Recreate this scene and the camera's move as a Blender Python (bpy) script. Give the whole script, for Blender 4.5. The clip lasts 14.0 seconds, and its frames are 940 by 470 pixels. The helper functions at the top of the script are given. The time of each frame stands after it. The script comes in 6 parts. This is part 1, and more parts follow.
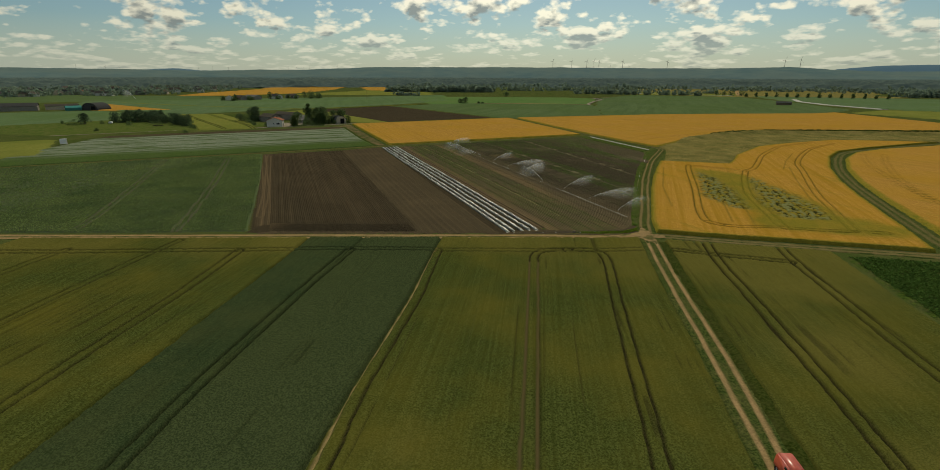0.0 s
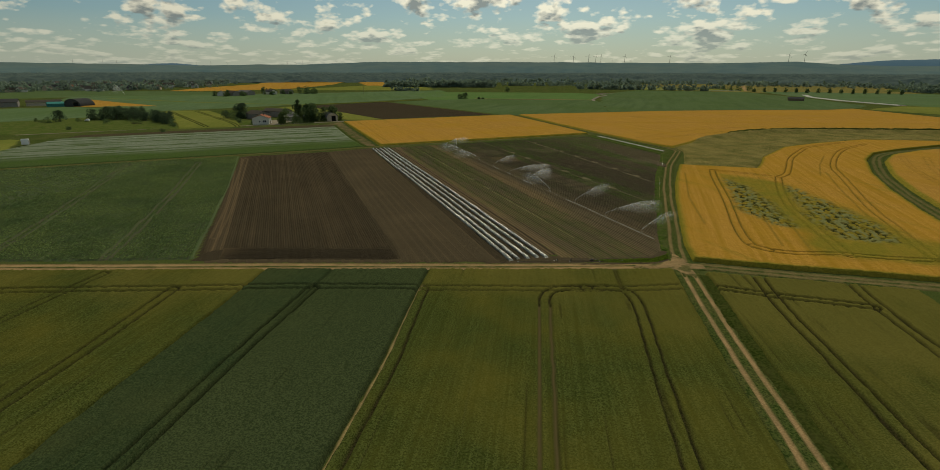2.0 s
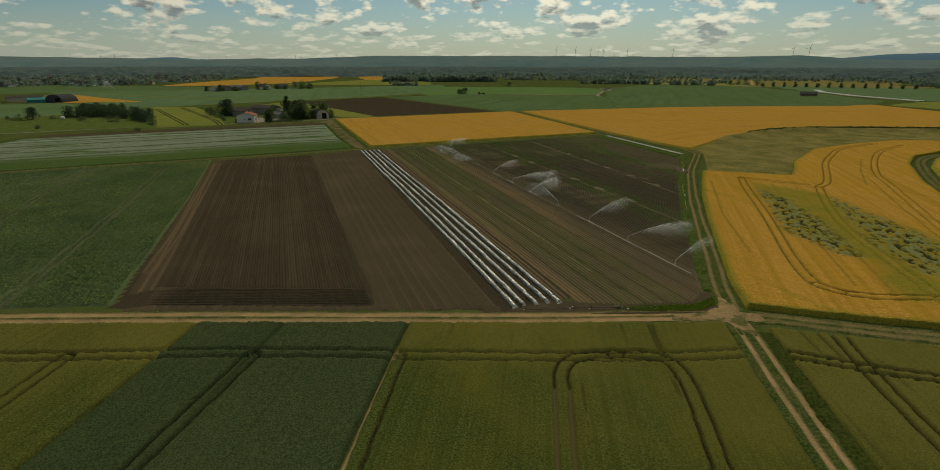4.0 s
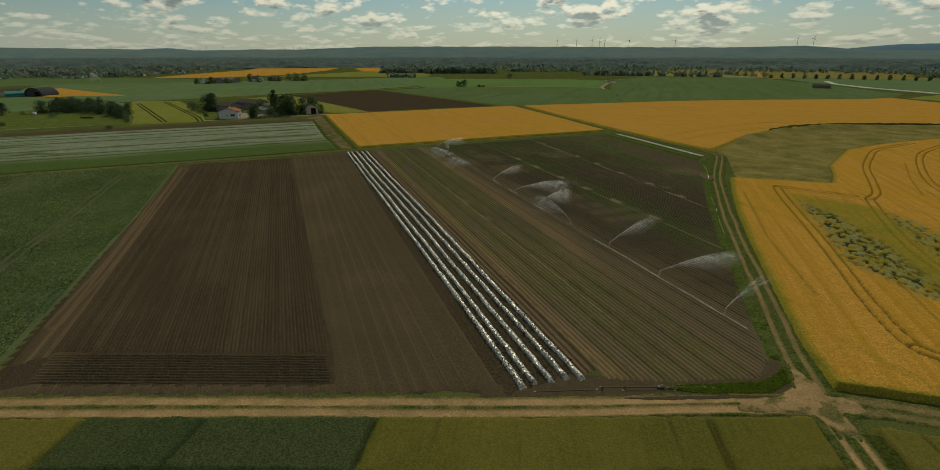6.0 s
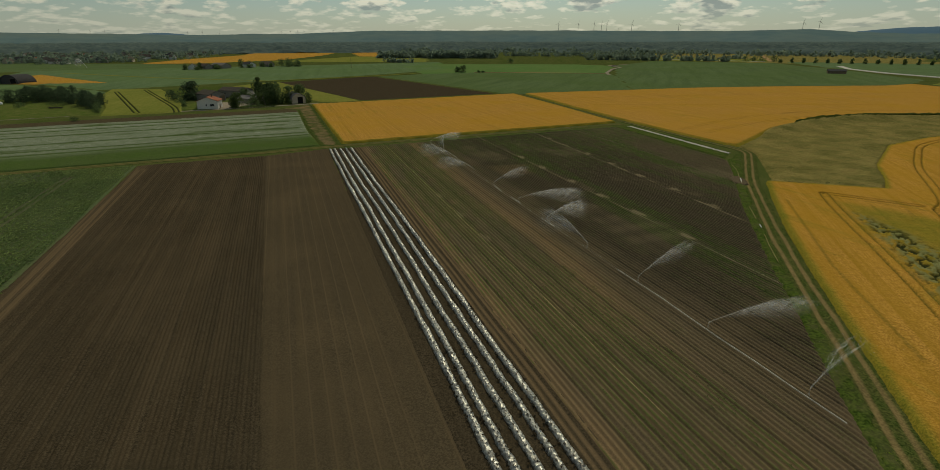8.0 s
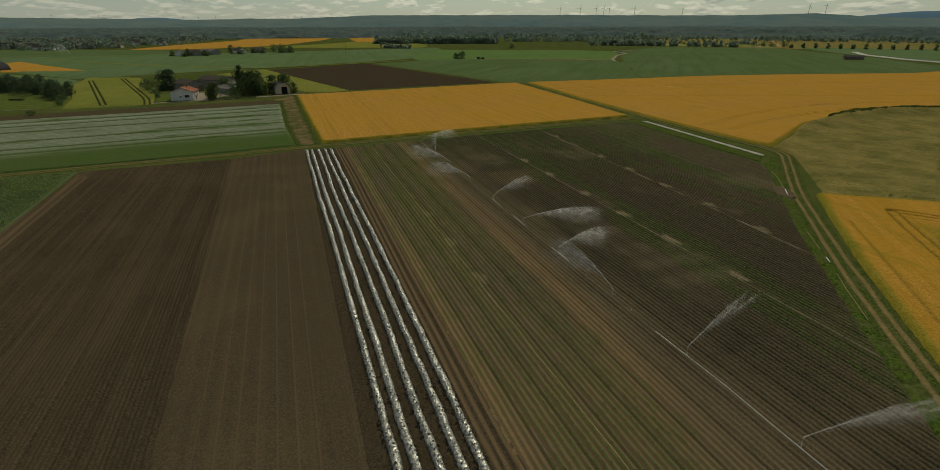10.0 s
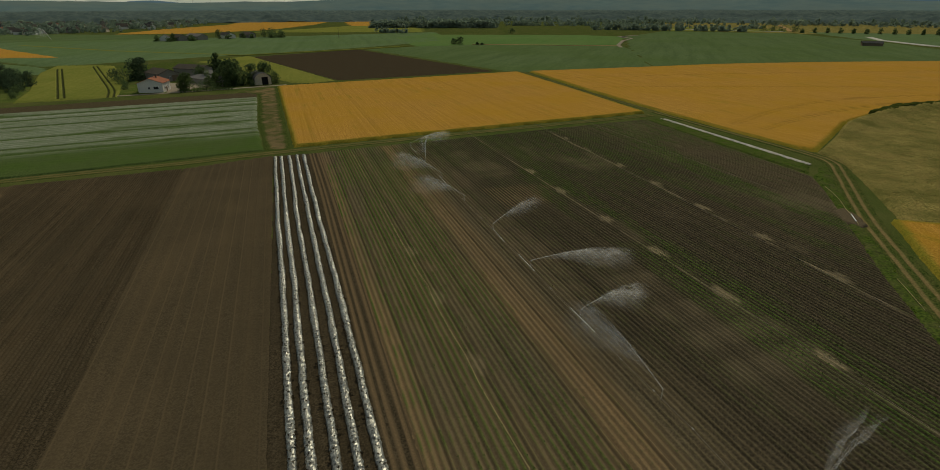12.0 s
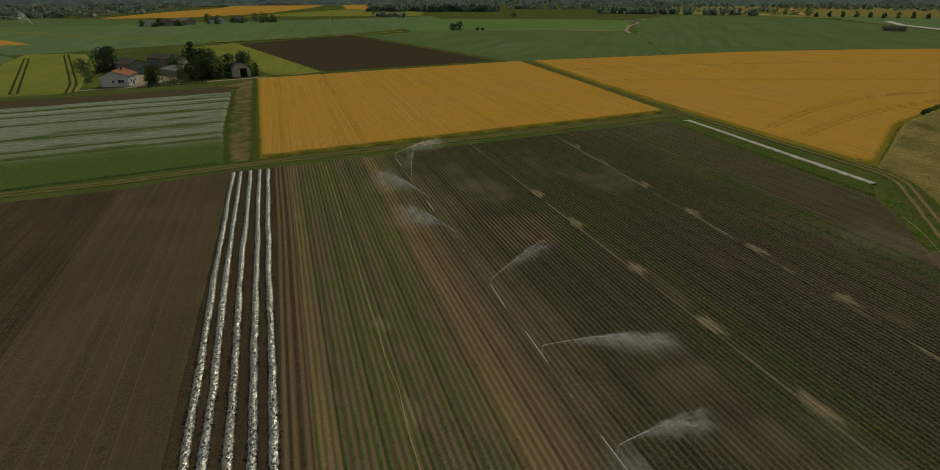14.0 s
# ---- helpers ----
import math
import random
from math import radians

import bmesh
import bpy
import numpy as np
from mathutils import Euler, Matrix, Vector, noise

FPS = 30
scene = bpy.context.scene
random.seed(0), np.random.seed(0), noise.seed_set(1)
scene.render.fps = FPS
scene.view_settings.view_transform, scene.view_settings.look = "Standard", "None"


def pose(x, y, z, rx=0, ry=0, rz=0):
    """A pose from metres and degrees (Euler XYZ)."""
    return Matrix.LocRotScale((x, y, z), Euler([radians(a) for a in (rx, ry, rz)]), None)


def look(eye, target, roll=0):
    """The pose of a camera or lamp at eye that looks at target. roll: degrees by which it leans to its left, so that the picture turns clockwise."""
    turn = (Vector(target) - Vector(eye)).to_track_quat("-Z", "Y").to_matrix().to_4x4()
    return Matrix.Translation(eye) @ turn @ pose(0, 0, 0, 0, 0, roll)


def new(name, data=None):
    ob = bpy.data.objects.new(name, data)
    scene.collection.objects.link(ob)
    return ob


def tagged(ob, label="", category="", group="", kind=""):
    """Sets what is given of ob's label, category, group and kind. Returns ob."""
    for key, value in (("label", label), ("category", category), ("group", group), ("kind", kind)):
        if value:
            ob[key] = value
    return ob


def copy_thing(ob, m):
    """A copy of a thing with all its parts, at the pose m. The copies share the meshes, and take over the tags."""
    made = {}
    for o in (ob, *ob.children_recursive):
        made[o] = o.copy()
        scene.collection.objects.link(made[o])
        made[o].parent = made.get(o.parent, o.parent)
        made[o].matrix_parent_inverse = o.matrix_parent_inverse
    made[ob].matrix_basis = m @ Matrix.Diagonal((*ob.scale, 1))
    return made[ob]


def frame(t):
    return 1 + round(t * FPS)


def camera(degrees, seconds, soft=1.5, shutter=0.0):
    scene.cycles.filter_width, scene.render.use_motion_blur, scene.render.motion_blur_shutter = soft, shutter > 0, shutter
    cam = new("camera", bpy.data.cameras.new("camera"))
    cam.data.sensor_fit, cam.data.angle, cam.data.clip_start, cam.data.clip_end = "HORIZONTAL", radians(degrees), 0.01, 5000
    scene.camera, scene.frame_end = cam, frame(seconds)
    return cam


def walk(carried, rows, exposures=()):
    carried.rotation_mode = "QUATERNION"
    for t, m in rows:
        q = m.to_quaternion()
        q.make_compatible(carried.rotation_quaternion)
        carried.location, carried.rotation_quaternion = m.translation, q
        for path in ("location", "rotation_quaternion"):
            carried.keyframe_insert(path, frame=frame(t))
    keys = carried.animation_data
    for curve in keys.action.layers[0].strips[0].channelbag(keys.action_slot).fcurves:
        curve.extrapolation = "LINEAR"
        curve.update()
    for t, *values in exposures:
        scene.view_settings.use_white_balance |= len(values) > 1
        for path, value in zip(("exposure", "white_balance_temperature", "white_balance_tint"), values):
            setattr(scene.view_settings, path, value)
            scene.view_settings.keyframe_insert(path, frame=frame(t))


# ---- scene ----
cam = camera(83.4, 14.0, soft=0.55)
PATH = [
    (0, (12.551, -130.289, 38.442), (12.319, -128.39, 37.862), 0.15),
    (1.5, (11.12, -111.15, 38.05), (10.886, -109.253, 37.458), 0.15),
    (3, (9.918, -92.24, 38.011), (9.682, -90.35, 37.403), 0.1),
    (5.5, (7.498, -62.103, 38.448), (7.259, -60.222, 37.812), 0.1),
    (6.5, (6.51, -50.433, 38.653), (6.274, -48.56, 37.994), 0.0),
    (8, (5.165, -32.435, 38.497), (4.928, -30.575, 37.8), -0.05),
    (11, (2.343, 5.416, 38.277), (2.108, 7.248, 37.509), -0.1),
    (12.5, (0.554, 24.681, 38.7), (0.323, 26.497, 37.893), -0.05),
    (14, (-0.682, 43.596, 39.071), (-0.915, 45.394, 38.226), -0.1),
]
walk(cam, [(t, look(eye, target, roll)) for t, eye, target, roll in PATH],
     exposures=[(0, -.56, 6900, 3), (1.5, -.69, 6900, 3), (6, -.77, 6930, 3), (11, -.82, 6950, 5), (14, -.86, 6950, 5)])

# ---------------------------------------------------------------- light
SUN_AZ, SUN_EL = 3.0, 40.0          # degrees to the right of +y, and above the horizon
world = bpy.data.worlds.new("sky")
scene.world = world
world.use_nodes = True


def build_sky():
    nt = world.node_tree
    nt.nodes.clear()
    N, L = nt.nodes.new, nt.links.new
    out, bg = N("ShaderNodeOutputWorld"), N("ShaderNodeBackground")
    sky = N("ShaderNodeTexSky")
    sky.sky_type, sky.sun_disc = "NISHITA", False
    sky.sun_elevation, sky.sun_rotation = radians(SUN_EL), radians(SUN_AZ)
    sky.air_density, sky.dust_density, sky.ozone_density = 1.0, 0.6, 1.5
    tc = N("ShaderNodeTexCoord")
    sep = N("ShaderNodeSeparateXYZ")
    L(tc.outputs["Generated"], sep.inputs[0])

    def m(op, a, b=None, c=None, clamp=False):
        n = N("ShaderNodeMath")
        n.operation, n.use_clamp = op, clamp
        for i, v in enumerate((a, b, c)):
            if v is None:
                continue
            if isinstance(v, (int, float)):
                n.inputs[i].default_value = v
            else:
                L(v, n.inputs[i])
        return n.outputs[0]

    az = m("ARCTAN2", sep.outputs[0], sep.outputs[1])
    el = m("MAXIMUM", sep.outputs[2], 0.0)
    u = m("MULTIPLY", az, CLOUD_U)
    v = m("MULTIPLY", m("LOGARITHM", m("ADD", el, 0.035), math.e), CLOUD_V)

    def clouds(du, dv, detail):
        # large clouds with rounded swellings on them
        comb = N("ShaderNodeCombineXYZ")
        L(m("ADD", u, du), comb.inputs[0])
        L(m("ADD", v, dv), comb.inputs[1])
        n = N("ShaderNodeTexNoise")
        n.inputs["Scale"].default_value = 1.0
        n.inputs["Detail"].default_value = detail
        n.inputs["Roughness"].default_value = 0.58
        n.inputs["Distortion"].default_value = 0.0
        L(comb.outputs[0], n.inputs["Vector"])
        b = N("ShaderNodeTexVoronoi")
        b.feature = "SMOOTH_F1"
        b.inputs["Scale"].default_value, b.inputs["Smoothness"].default_value = 3.4, .35
        b.inputs["Detail"].default_value, b.inputs["Roughness"].default_value = 2.0, .55
        L(comb.outputs[0], b.inputs["Vector"])
        return m("ADD", n.outputs["Fac"], m("MULTIPLY", m("SUBTRACT", 0.42, b.outputs["Distance"]), 0.22))

    here = clouds(CLOUD_SHIFT[0], CLOUD_SHIFT[1], 10.0)
    above = clouds(CLOUD_SHIFT[0], CLOUD_SHIFT[1] + 0.20, 6.0)
    cover = m("MULTIPLY", m("SUBTRACT", here, CLOUD_CUT - .02), 10.0, clamp=True)
    thick = m("MULTIPLY", m("SUBTRACT", above, CLOUD_CUT + 0.025), 8.0, clamp=True)
    # bright edges where the cloud above is thin, grey undersides where it is thick
    ramp = N("ShaderNodeValToRGB")
    L(thick, ramp.inputs[0])
    e = ramp.color_ramp.elements
    e[0].position, e[0].color = 0.0, (*CLOUD_LIGHT, 1)
    e[1].position, e[1].color = 1.0, (*CLOUD_DARK, 1)
    # glow round the veiled sun
    dot = N("ShaderNodeVectorMath")
    dot.operation = "DOT_PRODUCT"
    L(tc.outputs["Generated"], dot.inputs[0])
    a, h = radians(SUN_AZ), radians(SUN_EL)
    dot.inputs[1].default_value = (math.sin(a) * math.cos(h), math.cos(a) * math.cos(h), math.sin(h))
    glow = m("MULTIPLY_ADD", m("POWER", m("MAXIMUM", dot.outputs["Value"], 0.0), 6.0), 1.06, 0.68)
    lit = N("ShaderNodeVectorMath")
    lit.operation = "SCALE"
    L(ramp.outputs[0], lit.inputs[0])
    L(glow, lit.inputs["Scale"])
    base = N("ShaderNodeVectorMath")
    base.operation = "MULTIPLY"
    L(sky.outputs[0], base.inputs[0])
    base.inputs[1].default_value = SKY_STRENGTH
    # pale summer haze in the lowest part of the sky
    haze = N("ShaderNodeMix")
    haze.data_type = "RGBA"
    L(m("MULTIPLY", m("SUBTRACT", 0.085, el), 8.0, clamp=True), haze.inputs[0])
    L(base.outputs[0], haze.inputs[6])
    haze.inputs[7].default_value = (*SKY_LOW, 1)
    mix = N("ShaderNodeMix")
    mix.data_type = "RGBA"
    fade = m("MULTIPLY", m("MULTIPLY_ADD", el, 9.0, 0.25, clamp=True), cover)
    L(fade, mix.inputs[0])
    L(haze.outputs[2], mix.inputs[6])
    L(lit.outputs[0], mix.inputs[7])
    L(mix.outputs[2], bg.inputs[0])
    bg.inputs[1].default_value = 1.0
    L(bg.outputs[0], out.inputs[0])


CLOUD_U, CLOUD_V, CLOUD_SHIFT, CLOUD_CUT = 9.0, 2.3, (3.1, 1.7), 0.398
CLOUD_LIGHT, CLOUD_DARK = (1.42, 1.36, 1.15), (0.42, 0.48, 0.49)
SKY_STRENGTH, SKY_LOW = (0.059, 0.073, 0.080), (0.63, 0.67, 0.60)
build_sky()

sun = new("sun", bpy.data.lights.new("sun", "SUN"))
sun.data.energy, sun.data.angle, sun.data.color = 3.1, radians(2.0), (1.0, 0.90, 0.72)
sun.matrix_world = look((0, 0, 200), (-math.sin(radians(SUN_AZ)) * 200, -math.cos(radians(SUN_AZ)) * 200,
                                      200 - 200 * math.tan(radians(SUN_EL))))

# ---------------------------------------------------------------- materials


def mat(name, a, b, fine=2.0, patch=None, streak=None, rough=0.9, bump=0.4, dist=0.06, layers=(), spec=0.0,
        vary=0.0, glow=None, metal=0.0, island=0.0, thin=0.0):
    """Two tones of fine grain; patch: (colour, scale, amount); streak: (degrees, per metre across, per metre along, colour, amount);
    layers: (attribute, colour, colour); vary: change from object to object."""
    mt = bpy.data.materials.new(name)
    mt.use_nodes = True
    nt = mt.node_tree
    N, L = nt.nodes.new, nt.links.new
    bsdf = nt.nodes["Principled BSDF"]
    tc = N("ShaderNodeTexCoord")
    obj = tc.outputs["Object"]

    def noise_(vec, scale, detail=4.0, rgh=0.6):
        n = N("ShaderNodeTexNoise")
        n.inputs["Scale"].default_value, n.inputs["Detail"].default_value = scale, detail
        n.inputs["Roughness"].default_value = rgh
        L(vec, n.inputs["Vector"])
        return n.outputs["Fac"]

    def sharpen(f, lo, hi):
        r = N("ShaderNodeMapRange")
        r.inputs[1].default_value, r.inputs[2].default_value = lo, hi
        L(f, r.inputs[0])
        return r.outputs[0]

    def mix(f, c1, c2, amount=1.0):
        n = N("ShaderNodeMix")
        n.data_type = "RGBA"
        if amount != 1.0:
            k = N("ShaderNodeMath")
            k.operation = "MULTIPLY"
            L(f, k.inputs[0])
            k.inputs[1].default_value = amount
            f = k.outputs[0]
        L(f, n.inputs[0])
        for i, c in ((6, c1), (7, c2)):
            if isinstance(c, tuple):
                n.inputs[i].default_value = (*c, 1)
            else:
                L(c, n.inputs[i])
        return n.outputs[2]

    grain = noise_(obj, fine, 2.5, 0.55)
    sharp = sharpen(grain, 0.38, 0.62)
    col = mix(sharp, a, b)
    if streak:
        ang, across, along, c, amt = streak
        r1, r2 = N("ShaderNodeMapping"), N("ShaderNodeMapping")
        r1.inputs["Rotation"].default_value = (0, 0, radians(ang))
        r2.inputs["Scale"].default_value = (across, along, 1)
        L(obj, r1.inputs[0])
        L(r1.outputs[0], r2.inputs[0])
        col = mix(sharpen(noise_(r2.outputs[0], 1.0, 3.0), 0.42, 0.68), col, c, amt)
    if patch:
        c, sc, amt = patch
        col = mix(sharpen(noise_(obj, sc, 6.0), 0.4, 0.66), col, c, amt)
    for attr, c1, c2 in layers:
        at = N("ShaderNodeAttribute")
        at.attribute_name = attr
        col = mix(at.outputs["Fac"], col, mix(sharp, c1, c2))
    if vary or island:
        hv = N("ShaderNodeHueSaturation")
        oi = N("ShaderNodeObjectInfo") if vary else N("ShaderNodeNewGeometry")
        rv = N("ShaderNodeMapRange")
        k = vary or island
        rv.inputs[3].default_value, rv.inputs[4].default_value = 1 - k, 1 + k
        L(oi.outputs["Random" if vary else "Random Per Island"], rv.inputs[0])
        L(rv.outputs[0], hv.inputs["Value"])
        L(col, hv.inputs["Color"])
        col = hv.outputs[0]
    L(col, bsdf.inputs["Base Color"])
    bsdf.inputs["Roughness"].default_value = rough
    bsdf.inputs["Specular IOR Level"].default_value = spec
    bsdf.inputs["Metallic"].default_value = metal
    if bump:
        bp = N("ShaderNodeBump")
        bp.inputs["Strength"].default_value, bp.inputs["Distance"].default_value = bump, dist
        L(grain, bp.inputs["Height"])
        L(bp.outputs[0], bsdf.inputs["Normal"])
    # emission, used only to lay distance haze over the hills
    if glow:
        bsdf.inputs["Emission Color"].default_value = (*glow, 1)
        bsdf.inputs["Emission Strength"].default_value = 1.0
    if thin:
        tr, mx = N("ShaderNodeBsdfTranslucent"), N("ShaderNodeMixShader")
        L(col, tr.inputs[0])
        mx.inputs[0].default_value = thin
        L(bsdf.outputs[0], mx.inputs[1])
        L(tr.outputs[0], mx.inputs[2])
        L(mx.outputs[0], nt.nodes["Material Output"].inputs[0])
    return mt


ROW = -26.3                       # turn that brings the northern rows onto y
FLE = 33.5                        # the same for the fleece beds, onto x
